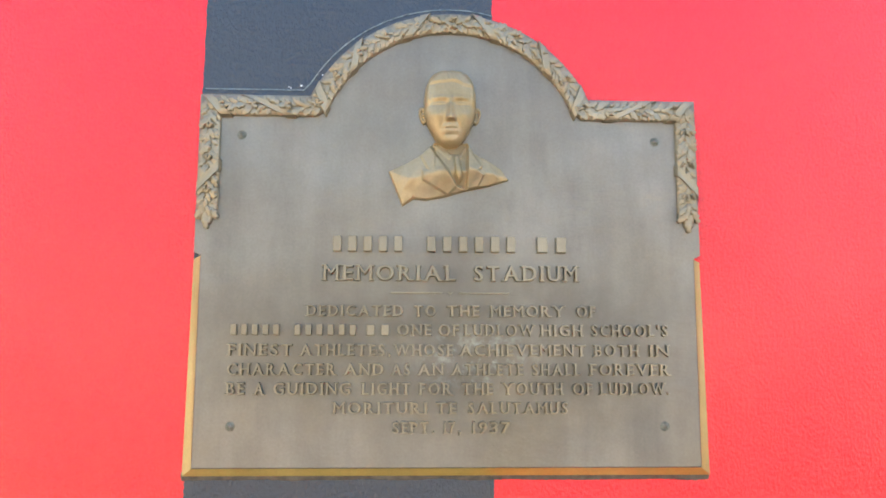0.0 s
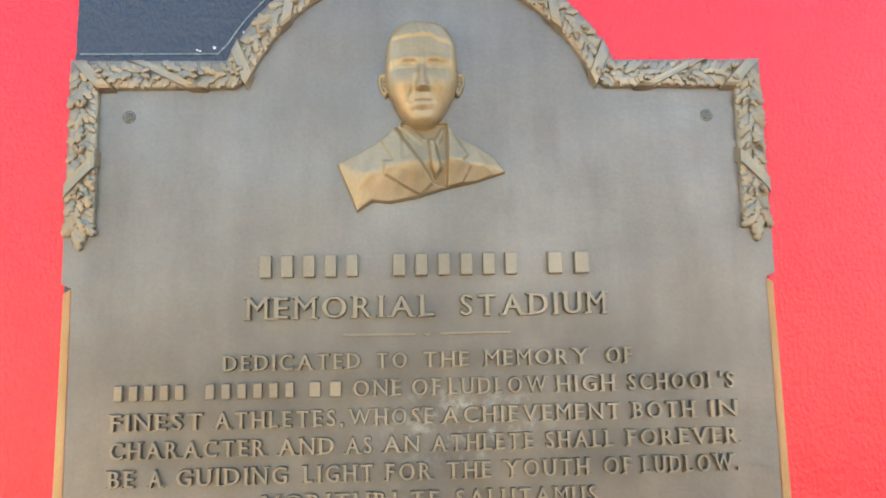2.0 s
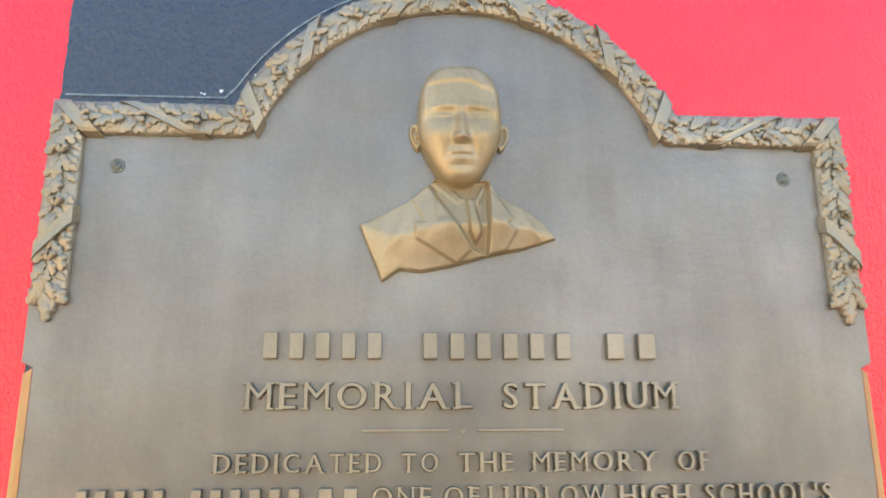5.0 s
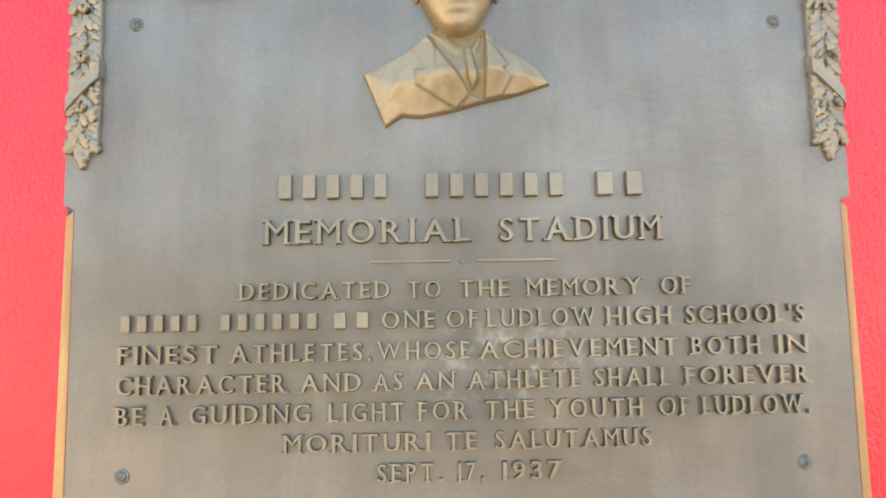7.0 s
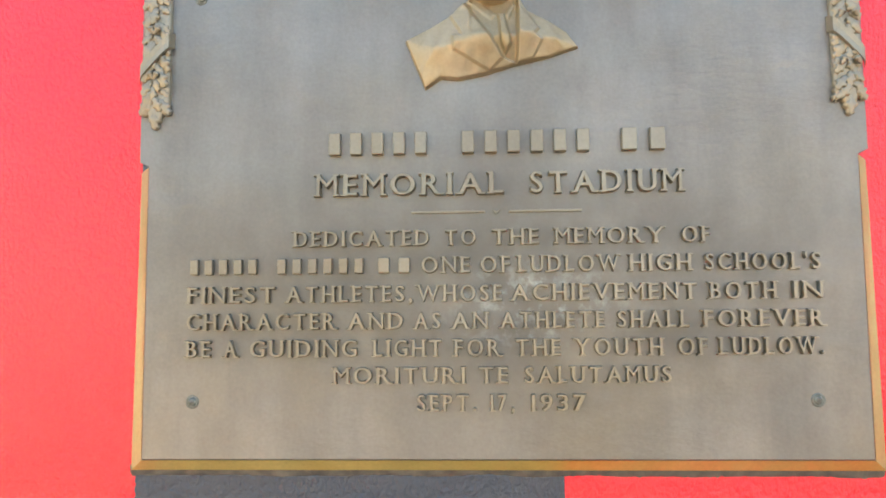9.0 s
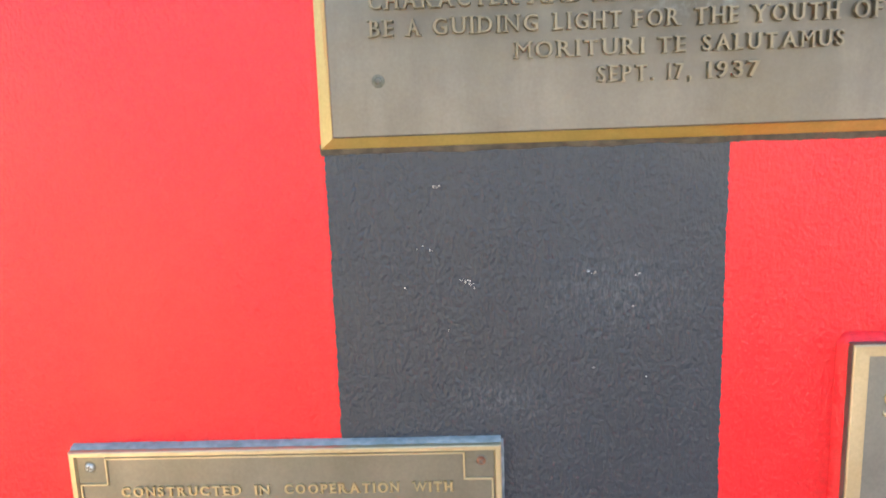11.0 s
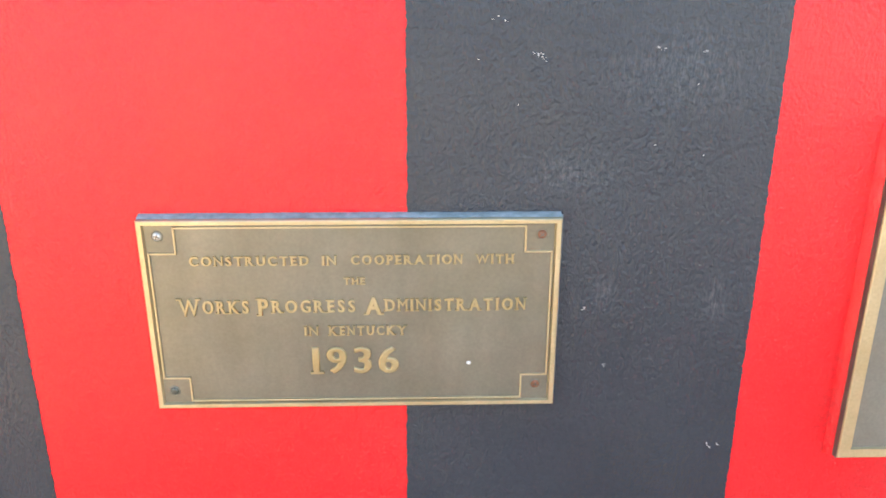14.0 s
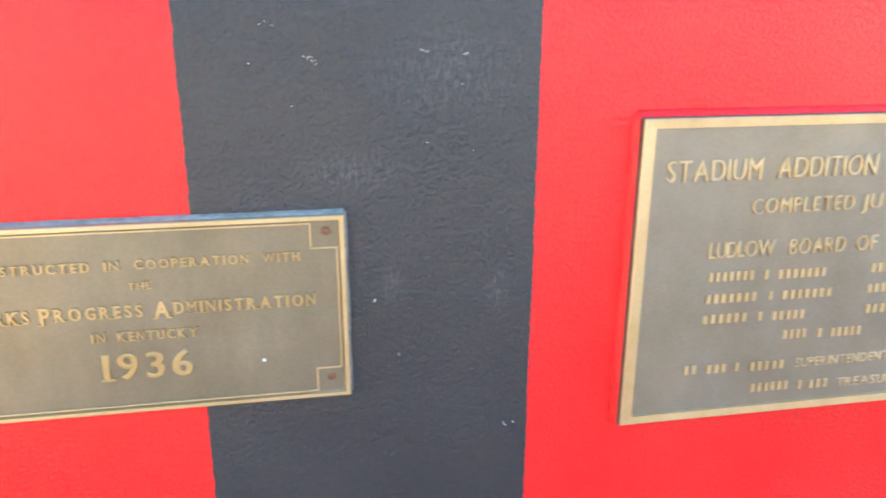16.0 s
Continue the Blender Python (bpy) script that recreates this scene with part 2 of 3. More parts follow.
def glyph(ch, heavy):
    """One letter of the built-in font with a rounded shoulder: its points (z from 0 at the foot to 1 at the face), faces, and which faces are flat."""
    if (ch, heavy) not in GLYPHS:
        round_by = 0.034
        shapes = []
        # upright strokes thick, level ones thin
        for weight in ((heavy, heavy - 0.020) if ch not in "MNW" else (0.012, 0.012)):
            cu = bpy.data.curves.new("glyph", "FONT")
            cu.body, cu.extrude, cu.bevel_depth, cu.bevel_resolution, cu.resolution_u = ch, 0.0, round_by, 2, 4
            cu.offset = weight - 0.6 * round_by
            ob = new("glyph", cu)
            shapes.append(bpy.data.meshes.new_from_object(ob.evaluated_get(bpy.context.evaluated_depsgraph_get())))
            bpy.data.objects.remove(ob)
            bpy.data.curves.remove(cu)
        me, thin = shapes
        b = bmesh.new()
        b.from_mesh(me)
        for v, w in zip(b.verts, thin.vertices):
            v.co.y = w.co.y
        bmesh.ops.delete(b, geom=[f for f in b.faces if f.calc_center_median().z < 0.0005], context="FACES")
        bmesh.ops.remove_doubles(b, verts=b.verts, dist=0.0002)
        bmesh.ops.recalc_face_normals(b, faces=b.faces)
        b.verts.index_update()
        co = np.array([v.co for v in b.verts], float).reshape(-1, 3)
        faces = [tuple(v.index for v in f.verts) for f in b.faces]
        top = co[:, 2].max()
        flat = [min(co[i, 2] for i in f) > 0.98 * top for f in faces]
        co[:, 2] /= top
        b.free()
        bpy.data.meshes.remove(me)
        bpy.data.meshes.remove(thin)
        GLYPHS[ch, heavy] = (co, faces, flat)
    return GLYPHS[ch, heavy]


CAP = {}


def cap(heavy):
    if heavy not in CAP:
        co = glyph("H", heavy)[0]
        CAP[heavy] = (co[:, 1].min(), co[:, 1].max())
    return CAP[heavy]


def word(text, x0, x1, z0, z1, y, depth, material, parent, name="raised_letter", heavy=0.010, serif=True, first=None, foot=0.175, air=0.22):
    """The raised letters of a word between x0 and x1, its capitals from z0 to z1, standing out from the plane y. first: the larger first capital's z0 and z1; air: the space between letters as a share of their height."""
    low, high = cap(heavy)
    plan, total = [], 0.0
    for i, ch in enumerate(text):
        co, faces, flat = glyph(ch, heavy)
        za, zb = first if first and i == 0 else (z0, z1)
        s = (zb - za) / (high - low)
        wide = (co[:, 0].max() - co[:, 0].min()) * s
        plan.append((ch, co, faces, flat, za, s, wide))
        total += wide
    steps = len(text) - 1
    stretch = (x1 - x0 - air * (z1 - z0) * steps) / total
    stretch = max(0.72, min(1.32, stretch)) if steps else (x1 - x0) / total
    gap = (x1 - x0 - total * stretch) / max(1, steps)
    x = x0
    for ch, co, faces, flat, za, s, wide in plan:
        wide *= stretch
        left, span = co[:, 0].min(), co[:, 0].max() - co[:, 0].min()
        points = [(x + (c[0] - left) / span * wide, y + 0.0003 - c[2] * depth, za + (c[1] - low) * s) for c in co]
        polys, flats = list(faces), list(flat)
        tall = (high - low) * s
        if serif and ch in SERIFS:
            feet, heads = SERIFS[ch]
            for share, base in [(f, za + 0.040 * tall) for f in feet] + [(h, za + 0.960 * tall) for h in heads]:
                half, thick, at = foot * tall, 0.050 * tall, x + share * wide
                n = len(points)
                for dy, k, u in ((-0.0003, 1.0, 1.0), (depth * 0.72, 0.94, 0.95), (depth * 0.97, 0.82, 0.66)):
                    points += [(at - half * k, y - dy, base - thick * u), (at + half * k, y - dy, base - thick * u),
                               (at + half * k, y - dy, base + thick * u), (at - half * k, y - dy, base + thick * u)]
                made = [(8, 9, 10, 11)] + [(r + i, r + (i + 1) % 4, r + 4 + (i + 1) % 4, r + 4 + i) for r in (0, 4) for i in range(4)]
                polys += [tuple(n + i for i in f) for f in made]
                flats += [True] * len(made)
        x += wide + gap
        me = bpy.data.meshes.new(name)
        me.from_pydata([Vector(p) - ORIGIN[parent] for p in points], [], polys)
        for p, is_flat in zip(me.polygons, flats):
            p.use_smooth = not is_flat
        hang(name, me, material, parent)


def bars(count, x0, x1, z0, z1, y, depth, material, parent):
    """A word that is left as a row of plain raised bars."""
    pitch = (x1 - x0) / count
    for i in range(count):
        bm = slab(x0 + (i + 0.20) * pitch, x0 + (i + 0.74) * pitch, y - depth, y + 0.001, z0 + 0.03 * (z1 - z0), z1 - 0.03 * (z1 - z0), min(depth * 0.2, 0.0009))
        part("raised_bar", bm, material, parent)


def screw(parent, x, y, z, radius, material, name="screw", slot=0.6, label="", cross=True):
    """A round screw head with a cut across it, sunk in a small countersink."""
    bm = bmesh.new()
    rings = []
    profile = ((0.15, 0.42), (0.55, 0.40), (0.82, 0.28), (0.98, 0.05), (1.02, -0.1))
    for r, h in profile:
        rings.append([(x + radius * r * math.cos(a), y - radius * h, z + radius * r * math.sin(a)) for a in [2 * math.pi * i / 20 for i in range(20)]])
    loops(bm, rings)
    ob = part(name, bm, material, parent, label, smooth=True)
    for k in range(2 if cross else 1):
        cut = slab(-radius * 0.62, radius * 0.62, -0.0004, 0.0006, -radius * 0.11, radius * 0.11)
        turn = Matrix.Translation((x, y - radius * 0.43, z)) @ Matrix.Rotation(slot + k * math.pi / 2, 4, "Y")
        bmesh.ops.transform(cut, matrix=turn, verts=cut.verts)
        part("slot", cut, SIDE, ob)
    return ob


# ---- the place ----
WALL_TOP = 3.0
wall = solid("wall_north", slab(-9, 9, 0.0, 0.4, 0, WALL_TOP), RED, "red gloss-painted stucco stadium wall", "wall")
solid("ground", slab(-80, 80, -90, 20, -0.3, 0.0), CONCRETE, "pale concrete ground in front of the wall", "ground")
# added out of view: blocks the sun so the right-hand ground reflects dark
solid("shade_wall", slab(-0.70, 14, 0.05, 0.4, WALL_TOP, 15.0), BLOCK, "unseen tall wall added to shade the ground at the right", "wall")
# added out of view: a dark band for the gloss paint to mirror
solid("backdrop", slab(-90, -2, -62, -58, 0, 8), DARK_BACKDROP, "unseen dark block added to darken the reflections at the left", "backdrop")
# added out of view: catches the sun and brightens right-hand reflections
solid("reflector_block", slab(6, 60, -36, -34, 0, 9), PALE_REFLECTOR, "unseen pale block added to brighten the reflections at the right", "backdrop")


def stripe(name, left, right, label):
    """A painted band, proud of the wall by its coats, with hand-cut edges. left, right: the edge's x at z = 0.7 and z = 1.8."""
    bm = bmesh.new()
    steps = 2400
    rows = []
    for i in range(steps + 1):
        z = WALL_TOP * i / steps
        xs = []
        for side, (a, b) in enumerate((left, right)):
            wob = 0.0008 * noise.noise((side * 9 + a, 0, z * 9)) + 0.0011 * noise.noise((side * 5 + a, 3, z * 70)) + 0.0011 * noise.noise((side * 5 + a, 7, z * 240))
            bow = 0.0025 * math.exp(-(((z - 1.15) / 0.3) ** 2)) if side == 0 else 0.0
            xs.append(a + (b - a) * (z - 0.7) / 1.1 + bow + wob)
        rows.append([bm.verts.new((xs[0], 0.002, z)), bm.verts.new((xs[0] + 0.0006, -0.0007, z)), bm.verts.new((xs[1] - 0.0006, -0.0007, z)), bm.verts.new((xs[1], 0.002, z))])
    for a, b in zip(rows, rows[1:]):
        for k in range(3):
            bm.faces.new((a[k], a[k + 1], b[k + 1], b[k]))
    return solid(name, bm, CHARCOAL, label, "painted stripe")


stripe_left = stripe("painted_stripe_1", (-1.080, -1.080), (-0.7095, -0.7050), "charcoal gloss-painted vertical stripe on the red wall")
stripe_mid = stripe("painted_stripe_2", (-0.3155, -0.3081), (0.0530, 0.0538), "charcoal gloss-painted vertical stripe behind the bronze plaques")

# ---- memorial plaque ----
FACE = -0.016
ARC_Z, ARC_OUT, ARC_IN = 1.677, 0.190, 0.160
plaque = thing("memorial_plaque", (0, 0, 1.302), "weathered cast bronze memorial plaque with arched top, bust and oak garland", "plaque")


def plaque_ring(y, side_low, side_high, bottom, grow):
    """The plaque's outline at depth y, anticlockwise from the lower left."""
    start = math.asin((1.758 + grow - ARC_Z) / (ARC_OUT + grow))
    arc = [start + (math.pi - 2 * start) * i / 48 for i in range(49)]
    right = [(side_low, bottom), (side_low, 1.5595), (side_high, 1.5635), (side_high, 1.758 + grow)]
    top = [((ARC_OUT + grow) * math.cos(a), ARC_Z + (ARC_OUT + grow) * math.sin(a)) for a in arc]
    left = [(-x, z) for x, z in reversed(right)]
    return [(x, y, z) for x, z in right + top + left]


bm = loops(bmesh.new(), [plaque_ring(FACE, 0.2965, 0.3045, 1.3135, -0.0010), plaque_ring(FACE + 0.0006, 0.2972, 0.3053, 1.3128, -0.0002),
                         plaque_ring(FACE + 0.0013, 0.2978, 0.3056, 1.3122, 0.0), plaque_ring(0.001, 0.2978, 0.3056, 1.3122, 0.0)])
part("back_plate", bm, BRONZE, plaque)


def chamfer(points, material, label, name="bevelled_edge"):
    """A sloped moulding along the plate's lower sides; points: inner and outer x, z at both ends."""
    (ax, az), (bx, bz), (cx, cz), (dx, dz) = points
    b = bmesh.new()
    front = [b.verts.new(p) for p in ((ax, FACE + 0.0012, az), (bx, FACE + 0.0012, bz), (dx, -0.0055, dz), (cx, -0.0055, cz))]
    back = [b.verts.new((v.co.x, 0.002, v.co.z)) for v in front]
    b.faces.new(front)
    b.faces.new(back[::-1])
    for i in range(4):
        j = (i + 1) % 4
        b.faces.new((front[i], back[i], back[j], front[j]))
    bmesh.ops.recalc_face_normals(b, faces=b.faces)
    return part(name, b, material, plaque, label)


chamfer(((-0.2980, 1.3120), (0.2980, 1.3120), (-0.3105, 1.3025), (0.3105, 1.3025)), BRONZE_EDGE, "yellow worn bronze edge")
for s in (-1, 1):
    chamfer(((s * 0.2980, 1.3120), (s * 0.2980, 1.5590), (s * 0.3105, 1.3025), (s * 0.3080, 1.5560)), BRONZE_SIDE, "dull gold bronze edge")

for x, z, a in ((-0.2540, 1.707, 0.5), (0.2535, 1.7055, 0.9), (-0.255, 1.360, 0.2), (0.255, 1.360, 1.1)):
    hole = bmesh.new()
    ring = [[(x + r * math.cos(t), FACE - h, z + r * math.sin(t)) for t in [2 * math.pi * i / 24 for i in range(24)]] for r, h in ((0.0036, 0.0004), (0.0048, 0.0010), (0.0056, 0.0003), (0.0058, -0.0006))]
    rim = part("washer", loops(hole, ring), VERDIGRIS, plaque, "green-brown countersunk washer", smooth=True)
    screw(plaque, x, FACE - 0.0003, z, 0.0038, VERDIGRIS, slot=a, label="weathered countersunk screw")

LINES = (
    (1.5650, 1.5840, 0.0052, (("#5", -0.144, -0.053), ("#6", -0.032, 0.083), ("#2", 0.1, 0.146))),
    (1.5308, 1.5482, 0.0052, (("MEMORIAL", -0.151, 0.007), ("STADIUM", 0.028, 0.153))),
    (1.4885, 1.5005, 0.0041, (("DEDICATED", -0.17, -0.056), ("TO", -0.043, -0.017), ("THE", -0.004, 0.035), ("MEMORY", 0.048, 0.137), ("OF", 0.151, 0.174))),
    (1.4655, 1.4780, 0.0041, (("#5", -0.26, -0.198), ("#6", -0.186, -0.108), ("#2", -0.102, -0.068), ("ONE", -0.063, -0.022), ("OF", -0.014, 0.011),
                              ("LUDLOW", 0.017, 0.1), ("HIGH", 0.108, 0.158), ("SCHOOL'S", 0.169, 0.261))),
    (1.4420, 1.4545, 0.0041, (("FINEST", -0.26, -0.185), ("ATHLETES,", -0.176, -0.070), ("WHOSE", -0.066, 0.004), ("ACHIEVEMENT", 0.011, 0.162), ("BOTH", 0.172, 0.225), ("IN", 0.238, 0.262))),
    (1.4195, 1.4320, 0.0041, (("CHARACTER", -0.26, -0.134), ("AND", -0.124, -0.078), ("AS", -0.069, -0.047), ("AN", -0.038, -0.008), ("ATHLETE", 0.002, 0.087), ("SHALL", 0.097, 0.155), ("FOREVER", 0.166, 0.262))),
    (1.3970, 1.4098, 0.0041, (("BE", -0.26, -0.239), ("A", -0.228, -0.217), ("GUIDING", -0.206, -0.116), ("LIGHT", -0.103, -0.046), ("FOR", -0.036, 0.002),
                              ("THE", 0.014, 0.051), ("YOUTH", 0.062, 0.133), ("OF", 0.145, 0.169), ("LUDLOW.", 0.178, 0.261))),
    (1.3750, 1.3872, 0.0041, (("MORITURI", -0.136, -0.027), ("TE", -0.016, 0.008), ("SALUTAMUS", 0.021, 0.139))),
    (1.3525, 1.3650, 0.0041, (("SEPT.", -0.067, -0.018), ("17,", -0.007, 0.013), ("1937", 0.026, 0.071))),
)
for z0, z1, depth, words in LINES:
    z0, z1, depth = z0 - 0.0004, z1 + 0.0009, depth * 1.25
    for text, x0, x1 in words:
        if text[0] == "#":
            bars(int(text[1]), x0, x1, z0, z1, FACE, depth, BRONZE_LETTER, plaque)
        else:
            word(text, x0, x1, z0, z1, FACE, depth, BRONZE_LETTER, plaque, heavy=0.030)
for x0, x1 in ((-0.071, -0.0095), (0.0105, 0.071)):
    part("raised_rule", slab(x0, x1, FACE - 0.002, FACE + 0.001, 1.5152, 1.5172, 0.0004), BRONZE_LETTER, plaque)
bm = loops(bmesh.new(), [[(-0.0032, FACE - 0.002, 1.5175), (0.0, FACE - 0.002, 1.5138), (0.0032, FACE - 0.002, 1.5175), (0.0, FACE - 0.002, 1.5160)],
                         [(-0.0036, FACE + 0.001, 1.5178), (0.0, FACE + 0.001, 1.5134), (0.0036, FACE + 0.001, 1.5178), (0.0, FACE + 0.001, 1.5160)]])
part("raised_ornament", bm, BRONZE_LETTER, plaque)


# ---- relief bust ----
def step(a, b, v):
    t = np.clip((v - a) / (b - a), 0, 1)
    return t * t * (3 - 2 * t)


def hump(x, z, cx, cz, sx, sz):
    return np.exp(-(((x - cx) / sx) ** 2 + ((z - cz) / sz) ** 2))


def inside(x, z, poly):
    """Signed distance to a polygon, above zero within it."""
    best, odd = np.full(x.shape, 9.0), np.zeros(x.shape, bool)
    for (ax, az), (bx, bz) in zip(poly, poly[1:] + poly[:1]):
        t = np.clip(((x - ax) * (bx - ax) + (z - az) * (bz - az)) / ((bx - ax) ** 2 + (bz - az) ** 2), 0, 1)
        best = np.minimum(best, np.hypot(x - ax - t * (bx - ax), z - az - t * (bz - az)))
        odd ^= ((az > z) != (bz > z)) & (x < (bx - ax) * (z - az) / (bz - az + 1e-12) + ax)
    return np.where(odd, best, -best)


def bust_relief():
    """One plain bust in relief: head, neck, jacket and tie as soft raised forms."""
    cols, rows = 290, 334
    xs, zs = np.linspace(-0.080, 0.076, cols), np.linspace(1.615, 1.797, rows)
    x, z = np.meshgrid(xs, zs)
    torso = inside(x, z, [(-0.0755, 1.6635), (-0.0585, 1.6205), (-0.045, 1.6295), (-0.030, 1.6280), (-0.008, 1.6320), (0.017, 1.6395), (0.045, 1.6455), (0.0715, 1.6540), (0.062, 1.6670), (0.048, 1.6770),
                          (0.029, 1.6870), (0.0215, 1.7000), (-0.0205, 1.7000), (-0.036, 1.6845), (-0.055, 1.6735)])
    h = np.where(torso > 0, 0.0045 + 0.0150 * step(-0.010, 0.034, torso), 0) * step(-0.0002, 0.0012, torso)
    # shoulders fall back from the middle
    h = h * (1 - 0.25 * step(0.02, 0.075, np.abs(x + 0.002)))
    for _ in range(26):
        core = h.copy()
        core[1:-1, 1:-1] = (h[1:-1, 1:-1] * 4 + h[2:, 1:-1] + h[:-2, 1:-1] + h[1:-1, 2:] + h[1:-1, :-2]) / 8
        h = np.where(torso > 0.0022, core, h)
    neck = step(0.0215, 0.0175, np.abs(x)) * step(1.660, 1.668, z)
    h = np.where(torso > 0, h * (1 - 0.30 * neck * step(1.640, 1.690, z)), h)
    # opening of the jacket, its lapels and the tie
    def raised(poly, soft=0.0019):
        return step(-0.0003, soft, inside(x, z, poly)) * (torso > 0)

    shirt = raised([(-0.0277, 1.6990), (0.0215, 1.6990), (0.0195, 1.6400), (0.0077, 1.6445)])
    h -= 0.0042 * shirt
    h += 0.0024 * raised([(-0.0386, 1.6840), (-0.0280, 1.6630), (-0.0360, 1.6640), (-0.0347, 1.6500), (-0.0037, 1.6330), (0.0080, 1.6440), (-0.0270, 1.6970)])
    h += 0.0024 * raised([(0.0208, 1.6900), (0.0190, 1.6390), (0.0335, 1.6440), (0.0414, 1.6590), (0.0345, 1.6635), (0.0388, 1.6680), (0.0274, 1.6860)])
    h += 0.0013 * raised([(-0.0230, 1.6965), (-0.0020, 1.6770), (0.0020, 1.6830), (-0.0120, 1.6990)])
    h += 0.0013 * raised([(0.0195, 1.6920), (0.0125, 1.6760), (0.0090, 1.6830), (0.0160, 1.6960)])
    h += 0.0034 * raised([(0.0030, 1.6840), (0.0095, 1.6840), (0.0150, 1.6560), (0.0100, 1.6470), (0.0050, 1.6570)], 0.0018)
    h += 0.0018 * hump(x, z, 0.0100, 1.6560, 0.0040, 0.0060) * (torso > 0)
    for fx, fz, run in ((-0.054, 1.646, 0.5), (0.052, 1.661, -0.6)):
        h += np.where(torso > 0.002, 0.0008 * np.exp(-(((x - fx) - run * (z - fz)) / 0.0030) ** 2) * np.exp(-((z - fz) / 0.012) ** 2), 0)
    # head: square above the temples, narrowing to the chin
    cx, level = -0.001, z
    z = z + 0.0030
    wide = 0.0320 - 0.0078 * step(1.742, 1.700, z)
    power = np.where(z > 1.742, 2.9, 2.35)
    tall = np.where(z > 1.742, 0.0500, 0.0465)
    r = (np.abs((x - cx) / wide) ** power + np.abs((z - 1.742) / tall) ** power) ** (1 / power)
    dome = np.sqrt(np.clip(1 - r**2, 0, 1)) ** 0.80
    head = np.where(r < 1, 0.0060 + 0.0195 * dome, 0)
    part_line = 1.7745 - 0.0035 * step(0.006, 0.016, x) - 0.10 * np.abs(x - cx)
    hair = np.clip(step(-0.0015, 0.0030, z - part_line) + step(0.0235, 0.0270, np.abs(x - cx)) * step(1.742, 1.752, z), 0, 1)
    head += np.where(r < 1, 0.0021 * hair * (1 + 0.10 * np.sin(700 * (x + 0.5 * z) + 3 * np.sin(160 * x))), 0)
    soft = np.where(r < 1, 1.5, 0.0)
    for s in (-1, 1):
        ex = cx + s * 0.0125
        brow = 1.7535 - 0.06 * np.abs(x - ex)
        head += soft * (0.0010 * np.exp(-((z - brow) / 0.0026) ** 2 - ((x - ex) / 0.0100) ** 2) - 0.0021 * hump(x, z, ex - s * 0.0010, 1.7462, 0.0088, 0.0040)
                        + 0.0018 * hump(x, z, ex, 1.7458, 0.0056, 0.0026) - 0.0007 * hump(x, z, ex, 1.7446, 0.0060, 0.0008)
                        + 0.0020 * hump(x, z, cx + s * 0.0170, 1.7310, 0.0080, 0.0085)
                        - 0.0012 * np.exp(-((x - cx - s * (0.0075 + 0.30 * (1.728 - z))) / 0.0022) ** 2 - ((z - 1.7220) / 0.0070) ** 2)
                        + 0.0014 * hump(x, z, cx + s * 0.0042, 1.7278, 0.0026, 0.0028))
    down = np.clip((1.7530 - z) / 0.0275, 0, 1)
    head += soft * (0.0010 + 0.0044 * down) * np.exp(-((x - cx) / (0.0030 + 0.0018 * down)) ** 2) * step(1.7620, 1.7500, z) * step(1.7230, 1.7268, z)
    head += 0.55 * soft * (0.0012 * hump(x, z, cx, 1.7180, 0.0100, 0.0024) - 0.0013 * hump(x, z, cx, 1.7158, 0.0095, 0.0009) + 0.0013 * hump(x, z, cx, 1.7128, 0.0075, 0.0022)
                    - 0.0010 * hump(x, z, cx, 1.7085, 0.0080, 0.0020) + 0.0020 * hump(x, z, cx, 1.7020, 0.0095, 0.0042))
    h = np.maximum(h, head)
    for s in (-1, 1):
        e = np.sqrt(((x - cx - s * (0.0328 + 0.10 * (z - 1.7365))) / (0.0050 + 0.14 * (z - 1.7365))) ** 2 + ((z - 1.7365 - s * 0.0) / 0.0115) ** 2)
        ear = np.where(e < 1, 0.0072 * np.sqrt(np.clip(1 - e**2, 0, 1)) ** 0.6 - 0.0034 * np.exp(-((e - 0.35) / 0.28) ** 2), 0)
        h = np.maximum(h, ear)
    z = level
    body = h > 0.0055
    uneven = sum(0.00022 * np.sin(a * x + b * z + c) for a, b, c in ((310, 120, 0.3), (-190, 260, 1.9), (420, -240, 4.0), (95, 380, 2.2), (-520, 90, 5.1)))
    h = np.where(body & (z < 1.69), h + uneven * 0.7, h)
    for _ in range(3):
        core = h.copy()
        core[1:-1, 1:-1] = (h[1:-1, 1:-1] * 4 + h[2:, 1:-1] + h[:-2, 1:-1] + h[1:-1, 2:] + h[1:-1, :-2]) / 8
        h = np.where(body, core, h)
    h = np.where(h <= 0.0001, -0.0015, h)
    co = np.stack([x, FACE - h, z], -1).reshape(-1, 3)
    keep = np.maximum.reduce([h[:-1, :-1], h[1:, :-1], h[:-1, 1:], h[1:, 1:]]) > 0
    used, faces = {}, []
    for i, j in np.argwhere(keep):
        quad = [i * cols + j, i * cols + j + 1, (i + 1) * cols + j + 1, (i + 1) * cols + j]
        faces.append([used.setdefault(int(q), len(used)) for q in quad])
    me = bpy.data.meshes.new("bust_relief")
    me.from_pydata([Vector(co[q]) - ORIGIN[plaque] for q in used], [], faces)
    for p in me.polygons:
        p.use_smooth = True
    return hang("bust_relief", me, BRONZE_RELIEF, plaque, "rubbed golden bronze bust in relief")


bust_relief()


